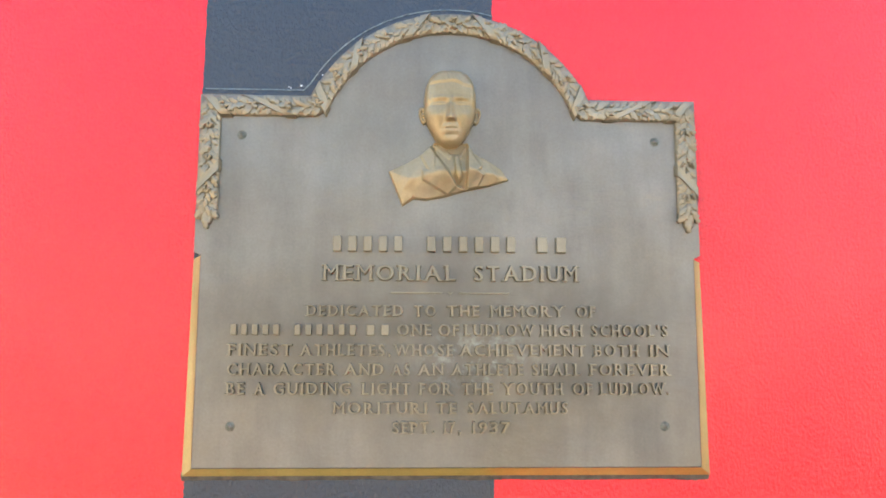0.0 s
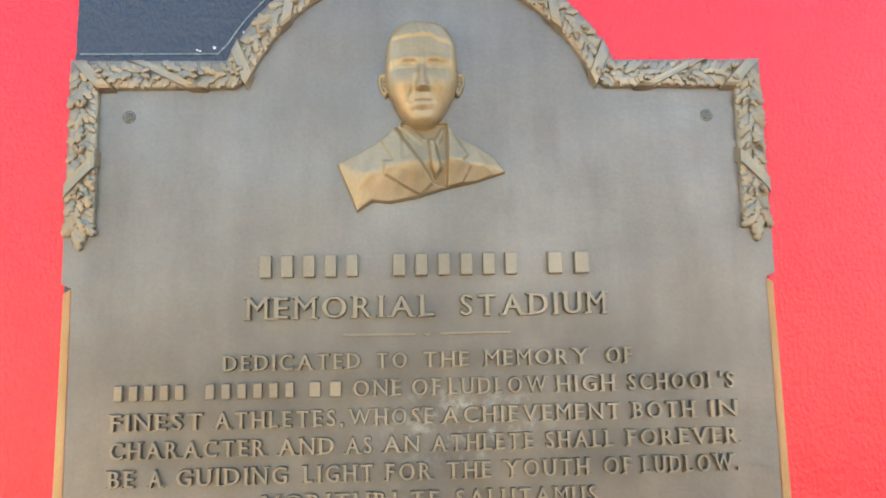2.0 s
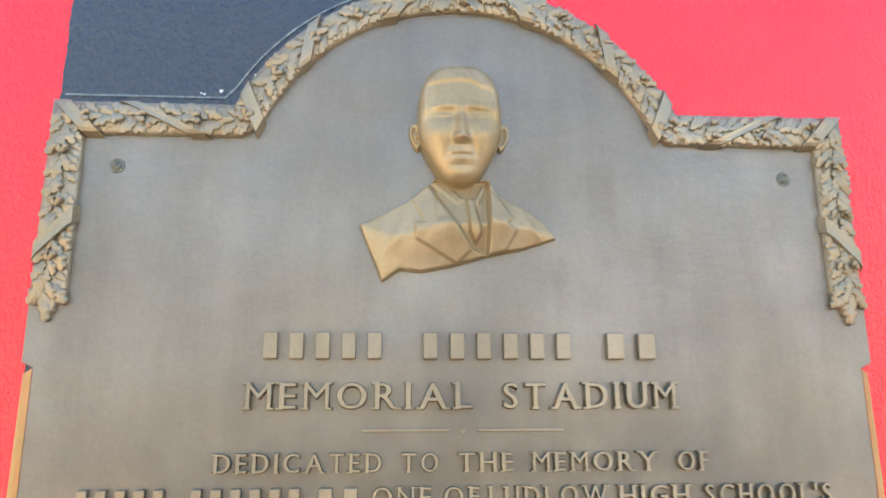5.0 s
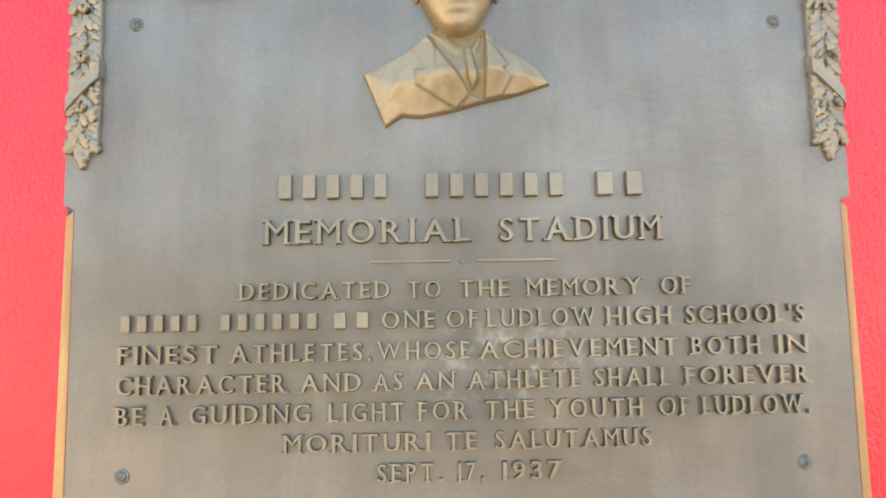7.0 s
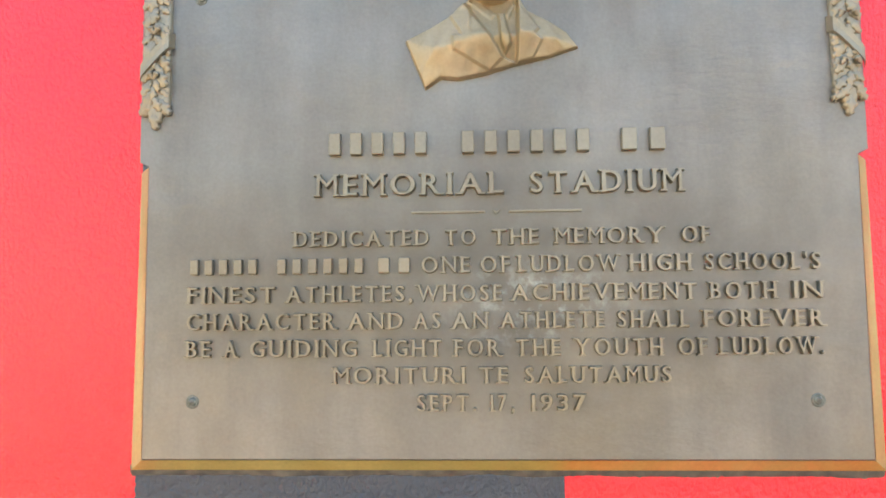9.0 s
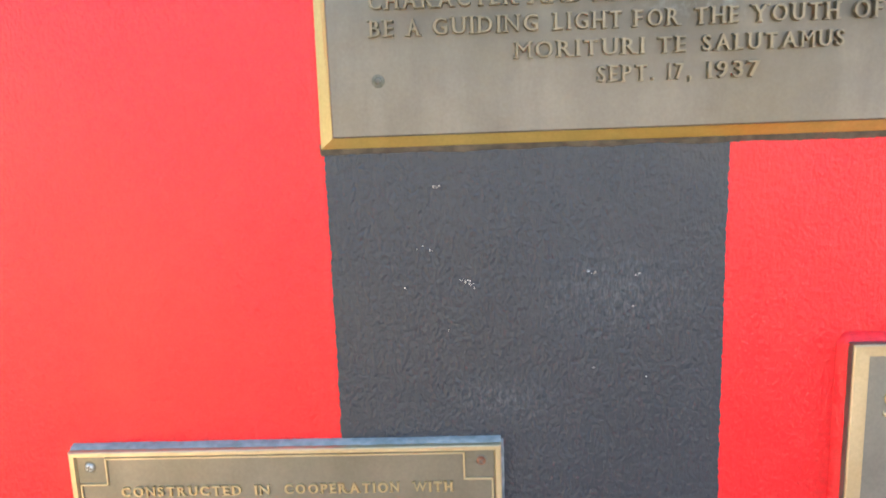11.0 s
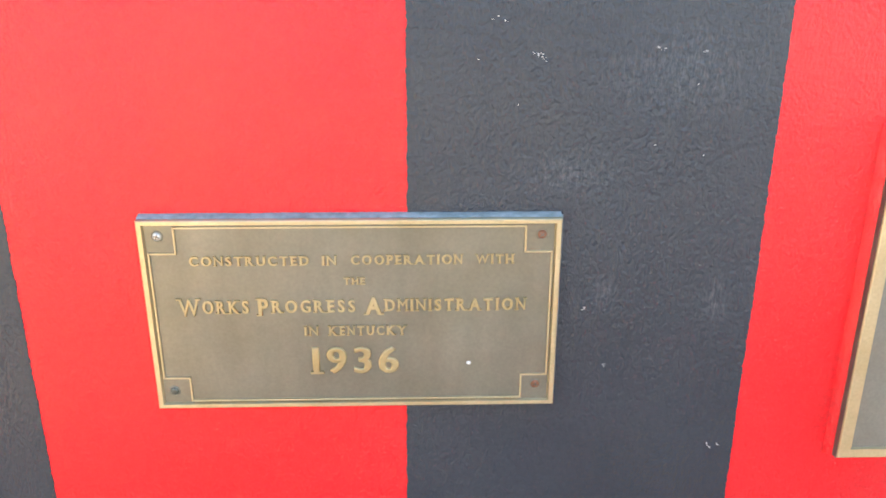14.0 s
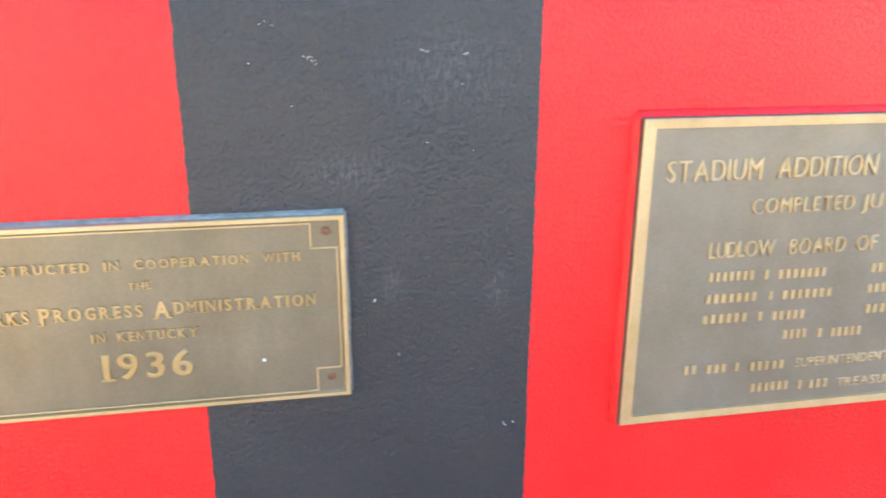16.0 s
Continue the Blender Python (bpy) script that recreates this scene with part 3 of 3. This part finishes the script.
# ---- oak garland ----
def garland_path():
    """The middle of the garland from its left tip over the arch to its right tip, as evenly spaced points."""
    edge, top, mid = 0.2912, 1.743, 0.175
    a0 = math.asin((top - ARC_Z) / mid)
    pts = [(-edge, 1.600), (-edge, top), (-mid * math.cos(a0), top)]
    pts += [(-mid * math.cos(a), ARC_Z + mid * math.sin(a)) for a in [a0 + (math.pi - 2 * a0) * i / 60 for i in range(1, 60)]]
    pts += [(mid * math.cos(a0), top), (edge, top), (edge, 1.600)]
    out, left = [], 0.0
    for (ax, az), (bx, bz) in zip(pts, pts[1:]):
        run = math.hypot(bx - ax, bz - az)
        while left < run:
            t = left / run
            out.append((ax + t * (bx - ax), az + t * (bz - az), math.atan2(bz - az, bx - ax)))
            left += 0.001
        left -= run
    return out


TRACK = garland_path()
garland_bm = bmesh.new()
prev = None
for k, (x, z, a) in enumerate(TRACK[::3] + [TRACK[-1]]):
    w = min(1.0, 0.45 + min(k, len(TRACK) // 3 - k) / 9)
    nx, nz = -math.sin(a), math.cos(a)
    ring = [garland_bm.verts.new((x + nx * 0.0126 * w * c, FACE + 0.002 - 0.0074 * s, z + nz * 0.0126 * w * c)) for c, s in
            [(math.copysign(abs(math.cos(t)) ** 0.6, math.cos(t)), math.sin(t) ** 0.5) for t in [math.pi * i / 8 for i in range(9)]]]
    if prev:
        for i in range(8):
            garland_bm.faces.new((prev[i], ring[i], ring[i + 1], prev[i + 1]))
    prev = ring
bmesh.ops.recalc_face_normals(garland_bm, faces=garland_bm.faces)
garland = part("garland", garland_bm, BRONZE_LEAF, plaque, "raised garland of oak leaves, acorns and ribbon", smooth=True)


def oak_leaf(seed):
    """A lobed leaf 1 long, domed along its middle rib, with a rim that drops to the ground."""
    rng = random.Random(seed)
    me = bpy.data.meshes.new("oak_leaf")
    n, points, faces = 18, [], []
    phase = rng.uniform(-0.4, 0.4)
    for i in range(n + 1):
        u = i / n
        body = 0.36 * math.sin(math.pi * min(1, u * 0.94 + 0.05)) ** 0.6 * (0.70 + 0.45 * u)
        lobe = 1 - 0.42 * (0.5 + 0.5 * math.cos(2 * math.pi * 2.7 * u + phase)) ** 1.6 * (1 if 0.08 < u < 0.95 else 0)
        w = body * lobe
        lift = 0.16 * math.sin(math.pi * u) + 0.06
        curl = 0.05 * math.cos(2 * math.pi * 3.2 * u + phase)
        points += [(u, -w * 1.04, -0.24), (u, -w, lift - 0.14 - curl), (u, -w * 0.45, lift + 0.05), (u, 0, lift - 0.015), (u, w * 0.45, lift + 0.05), (u, w, lift - 0.14 + curl), (u, w * 1.04, -0.24)]
    for i in range(n):
        for k in range(6):
            a = i * 7 + k
            faces.append((a, a + 7, a + 8, a + 1))
    me.from_pydata(points, [], faces)
    for p in me.polygons:
        p.use_smooth = True
    me.materials.append(BRONZE_LEAF)
    return me


def acorn():
    me = bpy.data.meshes.new("acorn")
    b = bmesh.new()
    rings = []
    for u, r in ((0.0, 0.05), (0.06, 0.30), (0.2, 0.42), (0.36, 0.46), (0.38, 0.36), (0.6, 0.35), (0.85, 0.22), (1.0, 0.04)):
        rings.append([(u, r * math.cos(t), r * math.sin(t)) for t in [2 * math.pi * i / 10 for i in range(10)]])
    loops(b, rings)
    for f in b.faces:
        f.smooth = True
    b.to_mesh(me)
    b.free()
    me.materials.append(BRONZE_LEAF)
    return me


def lie(x, z, y, along, size, lean=0.0, tilt=0.0):
    """Lays a piece on the plaque: its length along the angle in the wall's plane, its back to the wall."""
    base = Matrix(((math.cos(along), -math.sin(along), 0, 0), (0, 0, -1, 0), (math.sin(along), math.cos(along), 0, 0), (0, 0, 0, 1)))
    return Matrix.Translation((x, y, z)) @ base @ Matrix.Rotation(tilt, 4, "Y") @ Matrix.Rotation(lean, 4, "X") @ Matrix.Diagonal((*size, 1))


LEAVES = [oak_leaf(s) for s in range(4)]
ACORN = acorn()
rng = random.Random(4)
middle = len(TRACK) // 2
half = {54: -1.1, 150: -0.9, 212: -2.0, 284: 0.9, 352: 1.2, 436: 1.2}
leans = {**half, **{len(TRACK) - i: -v for i, v in half.items()}}
ribbons = sorted(leans)
for i in range(10, len(TRACK) - 6, 10):
    x, z, a = TRACK[i]
    flow = a + math.pi if i < middle else a
    nx, nz = -math.sin(a), math.cos(a)
    for turn in (-1, 1, 0):
        side = turn if i >= middle else -turn
        splay = rng.uniform(0.35, 0.95) if turn else rng.uniform(-0.7, 0.7)
        length = min(rng.uniform(0.0150, 0.0200), 0.0090 / abs(math.sin(splay))) if turn else rng.uniform(0.0125, 0.0160)
        along = flow + (side * splay if turn else splay)
        shift = rng.uniform(-0.004, 0.003) - 0.006
        px = x + nx * 0.0026 * turn + math.cos(flow) * shift
        pz = z + nz * 0.0026 * turn + math.sin(flow) * shift
        raised = rng.uniform(0.0068, 0.0080) if turn == 0 else rng.uniform(0.0054, 0.0066)
        m = lie(px, pz, FACE - raised, along, (length, length * rng.uniform(0.80, 1.0), length * 0.46), lean=rng.uniform(-0.25, 0.25), tilt=rng.uniform(-0.05, 0.16))
        hang("oak_leaf", rng.choice(LEAVES), None, garland, "", m)
    if i % 40 == 0:
        for k in (-1, 1):
            m = lie(x + nx * 0.004 * k, z + nz * 0.004 * k, FACE - 0.0094, flow + 0.5 * k, (0.0080, 0.0064, 0.0060))
            hang("acorn", ACORN, None, garland, "", m)
# the leaf that ends each side
for s in (-1, 1):
    hang("oak_leaf", LEAVES[1], None, garland, "", lie(s * 0.2915, 1.6115, FACE - 0.002, -math.pi / 2, (0.0205, 0.017, 0.013), tilt=-0.05))
    for k in (-1, 1):
        hang("oak_leaf", LEAVES[2], None, garland, "", lie(s * 0.2915 + k * 0.004, 1.619, FACE - 0.003, -math.pi / 2 + k * 0.5, (0.018, 0.015, 0.012), tilt=-0.05))


def ribbon(i, lean):
    """A flat band wound over the garland at point i of its line."""
    x, z, a = TRACK[max(0, min(len(TRACK) - 1, i))]
    b = bmesh.new()
    rows = []
    for k in range(13):
        t = -1 + 2 * k / 12
        across, along = t * 0.0147, t * lean * 0.0147
        high = 0.0098 * math.sqrt(max(0.0, 1 - abs(t) ** 5)) + 0.0005
        row = []
        for side, drop in ((-0.0068, 0.0022), (-0.0060, 0.0), (0.0, 0.0004), (0.0060, 0.0), (0.0068, 0.0022)):
            u = along + side
            row.append(b.verts.new((x + math.cos(a) * u - math.sin(a) * across, FACE - high + drop, z + math.sin(a) * u + math.cos(a) * across)))
        rows.append(row)
    for p, q in zip(rows, rows[1:]):
        for k in range(4):
            b.faces.new((p[k], q[k], q[k + 1], p[k + 1]))
    bmesh.ops.recalc_face_normals(b, faces=b.faces)
    part("ribbon", b, BRONZE_LEAF, garland)


for i in ribbons:
    ribbon(i, leans[i])


# ---- sealant and edge strips ----
def bead(name, line, width, label, seed, material=CAULK, tall=1.0, rough=1.0):
    """A smeared bead or strip where a plaque meets the wall; line: x, z points."""
    b = bmesh.new()
    pts, prev = [], None
    for (ax, az), (bx, bz) in zip(line, line[1:]):
        n = max(2, int(math.hypot(bx - ax, bz - az) / 0.003))
        pts += [(ax + (bx - ax) * k / n, az + (bz - az) * k / n, math.atan2(bz - az, bx - ax)) for k in range(n)]
    pts.append((*line[-1], pts[-1][2]))
    for k, (x, z, a) in enumerate(pts):
        w = width * (0.85 + rough * (0.16 * noise.noise((k * 0.9, seed, 0)) + 0.30 * noise.noise((k * 0.07, seed, 4))))
        h = tall * (0.0022 + rough * 0.0010 * noise.noise((k * 0.2, seed, 9)))
        nx, nz = -math.sin(a), math.cos(a)
        deep = min(0.004, width)
        row = [b.verts.new((x - nx * deep, -0.0008 - h * 1.6, z - nz * deep)), b.verts.new((x + nx * w * 0.5, -0.0008 - h, z + nz * w * 0.5)), b.verts.new((x + nx * w, -0.0002, z + nz * w))]
        if prev:
            for i in range(2):
                b.faces.new((prev[i], row[i], row[i + 1], prev[i + 1]))
        prev = row
    bmesh.ops.recalc_face_normals(b, faces=b.faces)
    top = thing(name, (0, 0, line[0][1]), label, "sealant")
    part("bead", b, material, top, smooth=True)


start = math.asin((1.758 - ARC_Z) / ARC_OUT)
arc_left = [(ARC_OUT * math.cos(a), ARC_Z + ARC_OUT * math.sin(a)) for a in [math.pi - start - (math.pi - 2 * start) * 0.62 * i / 30 for i in range(31)]]
bead("edge_bead", [(-0.3055, 1.758)] + arc_left, 0.0075, "thin grey smear of sealant along the memorial plaque's top edge", 1, DARK_BEAD, 0.25)
outer = [(-0.304, 1.7700), (-0.183, 1.7700)] + [(x * 1.064, ARC_Z + (z - ARC_Z) * 1.064) for x, z in arc_left[2:]]
bead("edge_bead", outer, 0.0012, "thin pale line of dried sealant round the memorial plaque", 7, DUSTY_CAULK, 0.2)
# covers the plaque's top side too; pale colour holds its dirt and sky reflection
bead("edge_bead", [(-0.5762, 1.0196), (-0.1556, 1.0196)], 0.0046, "pale blue-grey sealant and top side of the small plaque, sky sheen in its colour", 2, PALE_TOP_SIDE, 3.0, 0.5)
# dark brown strip just below the yellow lower edge
bead("edge_bead", [(0.3105, 1.3028), (-0.3120, 1.3028)], 0.0075, "dark brown strip under the memorial plaque", 5, DARK_BEAD)
bead("edge_bead", [(-0.1556, 1.0210), (-0.1556, 0.8117)], 0.0034, "thin grey smear of sealant beside the small plaque", 3)


bead("edge_bead", [(0.1641, 0.7380), (0.1641, 1.1118), (0.7278, 1.1118)], 0.0085, "red painted-over bead of sealant beside the addition plaque", 8, RED, 2.9, 0.22)


# ---- small bronze plaque ----
def frame_ring(y, x0, x1, z0, z1):
    return [(x0, y, z0), (x1, y, z0), (x1, y, z1), (x0, y, z1)]


def hollow(bm, rings):
    """Skins rings into a closed frame (last joins the first)."""
    loops(bm, rings + [rings[0]], close_front=False)
    bmesh.ops.remove_doubles(bm, verts=bm.verts, dist=0.00005)
    bmesh.ops.recalc_face_normals(bm, faces=bm.faces)
    return bm


X0, X1, Z0, Z1 = -0.6080, -0.1458, 0.7575, 0.9865
small = thing("small_plaque", (-0.377, 0, Z0), "brown bronze plaque with gilt border and raised lettering", "plaque")
P = -0.0122
part("back_plate", slab(X0 + 0.001, X1 - 0.001, P, 0.002, Z0 + 0.001, Z1 - 0.001), PANEL, small)
bm = hollow(bmesh.new(), [frame_ring(0.001, X0, X1, Z0, Z1), frame_ring(-0.0150, X0 + 0.0004, X1 - 0.0004, Z0 + 0.0004, Z1 - 0.0004), frame_ring(-0.0162, X0 + 0.0016, X1 - 0.0016, Z0 + 0.0016, Z1 - 0.0016),
                          frame_ring(-0.0162, X0 + 0.0062, X1 - 0.0062, Z0 + 0.0055, Z1 - 0.0055), frame_ring(P + 0.001, X0 + 0.0082, X1 - 0.0082, Z0 + 0.0072, Z1 - 0.0072)])
part("border", bm, GILT, small, "gilt raised border")
# thin inner fillet that steps round the four corner squares
IX0, IX1, IZ0, IZ1, SQ = X0 + 0.0100, X1 - 0.0100, Z0 + 0.0092, Z1 - 0.0092, 0.0295
step_line = [(IX0 + SQ, IZ0), (IX1 - SQ, IZ0), (IX1 - SQ, IZ0 + SQ), (IX1, IZ0 + SQ), (IX1, IZ1 - SQ), (IX1 - SQ, IZ1 - SQ), (IX1 - SQ, IZ1), (IX0 + SQ, IZ1), (IX0 + SQ, IZ1 - SQ), (IX0, IZ1 - SQ), (IX0, IZ0 + SQ), (IX0 + SQ, IZ0 + SQ)]
for (ax, az), (bx, bz) in zip(step_line, step_line[1:] + step_line[:1]):
    w = 0.0010
    part("fillet", slab(min(ax, bx) - w, max(ax, bx) + w, P - 0.0022, P + 0.0008, min(az, bz) - w, max(az, bz) + w, 0.0004), GILT, small)
for x, z, m, text, a in ((-0.5870, 0.9675, STEEL, "bright zinc screw", 0.3), (-0.1673, 0.9675, RUST, "rusted screw", 0.8), (-0.5885, 0.7790, VERDIGRIS, "dull brown screw", 0.7), (-0.1680, 0.7830, RUST, "rusted screw", 0.1)):
    ring = [[(x + r * math.cos(t), P - h, z + r * math.sin(t)) for t in [2 * math.pi * i / 22 for i in range(22)]] for r, h in ((0.0052, 0.0003), (0.0060, 0.0014), (0.0068, 0.0002), (0.0070, -0.0006))]
    part("countersink", loops(bmesh.new(), ring), PANEL, small, smooth=True)
    screw(small, x, P - 0.0003, z, 0.0050, m, slot=a, label=text)
for text, x0, x1, z0, z1, first in (
        ("CONSTRUCTED", -0.555, -0.424, 0.9335, 0.9448, None), ("IN", -0.410, -0.394, 0.9335, 0.9448, None), ("COOPERATION", -0.378, -0.255, 0.9340, 0.9452, None), ("WITH", -0.240, -0.198, 0.9340, 0.9452, None),
        ("THE", -0.387, -0.363, 0.9105, 0.9190, None), ("WORKS", -0.572, -0.494, 0.8765, 0.8925, (0.8732, 0.8950)), ("PROGRESS", -0.484, -0.375, 0.8770, 0.8925, (0.8735, 0.8950)),
        ("ADMINISTRATION", -0.364, -0.183, 0.8780, 0.8930, (0.8738, 0.8955)), ("IN", -0.434, -0.418, 0.8485, 0.8605, None), ("KENTUCKY", -0.406, -0.318, 0.8485, 0.8605, None), ("1936", -0.427, -0.327, 0.8000, 0.8335, None)):
    word(text, x0, x1, z0, z1, P, 0.0028, GILT_LETTER, small, heavy=0.030 if text == "1936" else 0.044, first=first, foot=0.24 if text == "1936" else 0.15)
bm = bmesh.new()
bmesh.ops.create_icosphere(bm, subdivisions=2, radius=1)
bmesh.ops.transform(bm, matrix=Matrix.Translation((-0.2465, P, 0.8115)) @ Matrix.Diagonal((0.0027, 0.0008, 0.0022, 1)), verts=bm.verts)
part("paint_fleck", bm, CHIP, small, "dried white paint fleck", smooth=True)

small.location, small.scale = (-0.3660, 0, 0.8117), (0.91, 0.91, 0.91)

# ---- plaque of the stadium addition ----
QX0, QX1, QZ0, QZ1 = 0.2055, 0.8250, 0.6790, 1.0872
addition = thing("addition_plaque", (0.515, 0, QZ0), "grey bronze plaque with polished gold border and names", "plaque")
part("back_plate", slab(QX0 + 0.001, QX1 - 0.001, -0.0150, 0.002, QZ0 + 0.001, QZ1 - 0.001), SLATE, addition)
part("rim", hollow(bmesh.new(), [frame_ring(0.001, QX0, QX1, QZ0, QZ1), frame_ring(-0.0172, QX0, QX1, QZ0, QZ1), frame_ring(-0.0172, QX0 + 0.001, QX1 - 0.001, QZ0 + 0.001, QZ1 - 0.001), frame_ring(0.001, QX0 + 0.001, QX1 - 0.001, QZ0 + 0.001, QZ1 - 0.001)]), SIDE, addition, "dull dark plaque edge")
part("border", hollow(bmesh.new(), [frame_ring(-0.010, QX0 + 0.0008, QX1 - 0.0008, QZ0 + 0.0008, QZ1 - 0.0008), frame_ring(-0.0190, QX0 + 0.0010, QX1 - 0.0010, QZ0 + 0.0010, QZ1 - 0.0010), frame_ring(-0.0198, QX0 + 0.0024, QX1 - 0.0024, QZ0 + 0.0020, QZ1 - 0.0020),
                                    frame_ring(-0.0192, QX0 + 0.0165, QX1 - 0.0165, QZ0 + 0.0125, QZ1 - 0.0125), frame_ring(-0.010, QX0 + 0.0185, QX1 - 0.0185, QZ0 + 0.0140, QZ1 - 0.0140)]), GILT, addition, "polished gold bevelled border")
Q = -0.0150
for text, x0, x1, z0, z1 in (("STADIUM", 0.241, 0.367, 1.0080, 1.0350), ("ADDITION", 0.388, 0.527, 1.0085, 1.0350), ("COMPLETED", 0.360, 0.503, 0.9640, 0.9835), ("JU", 0.514, 0.543, 0.9640, 0.9835),
                             ("LUDLOW", 0.308, 0.400, 0.9075, 0.9285), ("BOARD", 0.420, 0.501, 0.9070, 0.9280), ("OF", 0.517, 0.547, 0.9070, 0.9280),
                             ("SUPERINTENDENT", 0.456, 0.599, 0.7430, 0.7560), ("TREASURER", 0.525, 0.636, 0.7070, 0.7200)):
    word(text, x0, x1, z0, z1, Q, 0.0030 if z1 - z0 > 0.015 else 0.0016, GILT, addition, heavy=0.012 if z1 - z0 > 0.015 else 0.004, serif=False, air=0.16)
for n, x0, x1, z0 in ((7, 0.311, 0.377, 0.8755), (1, 0.389, 0.398, 0.8750), (7, 0.409, 0.481, 0.8740), (7, 0.310, 0.385, 0.8455), (1, 0.401, 0.407, 0.8450), (7, 0.419, 0.494, 0.8445), (6, 0.309, 0.375, 0.8170), (1, 0.388, 0.397, 0.8165),
                      (5, 0.408, 0.459, 0.8155), (4, 0.429, 0.466, 0.7870), (1, 0.480, 0.490, 0.7855), (5, 0.500, 0.549, 0.7850), (2, 0.290, 0.312, 0.7455), (3, 0.323, 0.355, 0.7445), (1, 0.364, 0.373, 0.7445), (5, 0.386, 0.440, 0.7430),
                      (6, 0.392, 0.451, 0.7105), (1, 0.463, 0.472, 0.7090), (3, 0.480, 0.512, 0.7085), (5, 0.544, 0.596, 0.8750), (5, 0.544, 0.596, 0.8460), (5, 0.547, 0.600, 0.8160)):
    bars(n, x0, x1, z0, z0 + 0.0130, Q, 0.0020, GILT, addition)

addition.location, addition.scale = (0.4457, 0, 0.7403), (0.91, 0.91, 0.91)


# ---- chips in the paint ----
def chip(x, z, size, parent, seed):
    """A ragged flake of bare undercoat where the paint has broken away."""
    r = random.Random(seed)
    b = bmesh.new()
    n = 9
    ring = [(x + size * r.uniform(0.4, 1.0) * math.cos(2 * math.pi * i / n), z + size * 0.7 * r.uniform(0.4, 1.0) * math.sin(2 * math.pi * i / n)) for i in range(n)]
    loops(b, [[(a, -0.0013, c) for a, c in ring], [(x + (a - x) * 1.1, -0.0004, z + (c - z) * 1.1) for a, c in ring]])
    part("paint_chip", b, CHIP, parent)


for k, (x, z, s) in enumerate(((-0.176, 1.157, 0.0042), (-0.171, 1.154, 0.0034), (-0.182, 1.1595, 0.0018), (-0.205, 1.255, 0.0028), (-0.201, 1.257, 0.0016), (-0.004, 1.161, 0.0024), (-0.114, 0.874, 0.0028), (-0.084, 0.801, 0.0026),
                               (0.053, 0.687, 0.0026), (0.050, 0.692, 0.0018), (0.064, 0.690, 0.0018), (-0.052, 1.165, 0.0030), (-0.046, 1.164, 0.0018), (-0.212, 1.192, 0.0018), (-0.226, 1.193, 0.0014), (-0.240, 1.153, 0.0014),
                               (-0.197, 1.107, 0.0012), (-0.008, 1.128, 0.0013), (-0.048, 1.063, 0.0018), (0.006, 1.052, 0.0012), (-0.220, 1.196, 0.0012))):
    x, z = -0.255 + 0.91 * (x + 0.255), 1.36 + 0.91 * (z - 1.36)
    if s < 0.0017:
        chip(x, z, s * 0.6, stripe_mid, k)
    else:
        r = random.Random(k)
        for j in range(5):
            chip(x + r.uniform(-1, 1) * s * 0.9, z + r.uniform(-1, 1) * s * 0.7, s * r.uniform(0.14, 0.34), stripe_mid, k * 9 + j)
for k, (x, z, s) in enumerate(((-0.186, 1.7755, 0.0022), (-0.199, 1.7725, 0.0016), (-0.2015, 1.7735, 0.0011), (-0.160, 1.7900, 0.0013))):
    chip(x, z, s, stripe_mid, 400 + k)
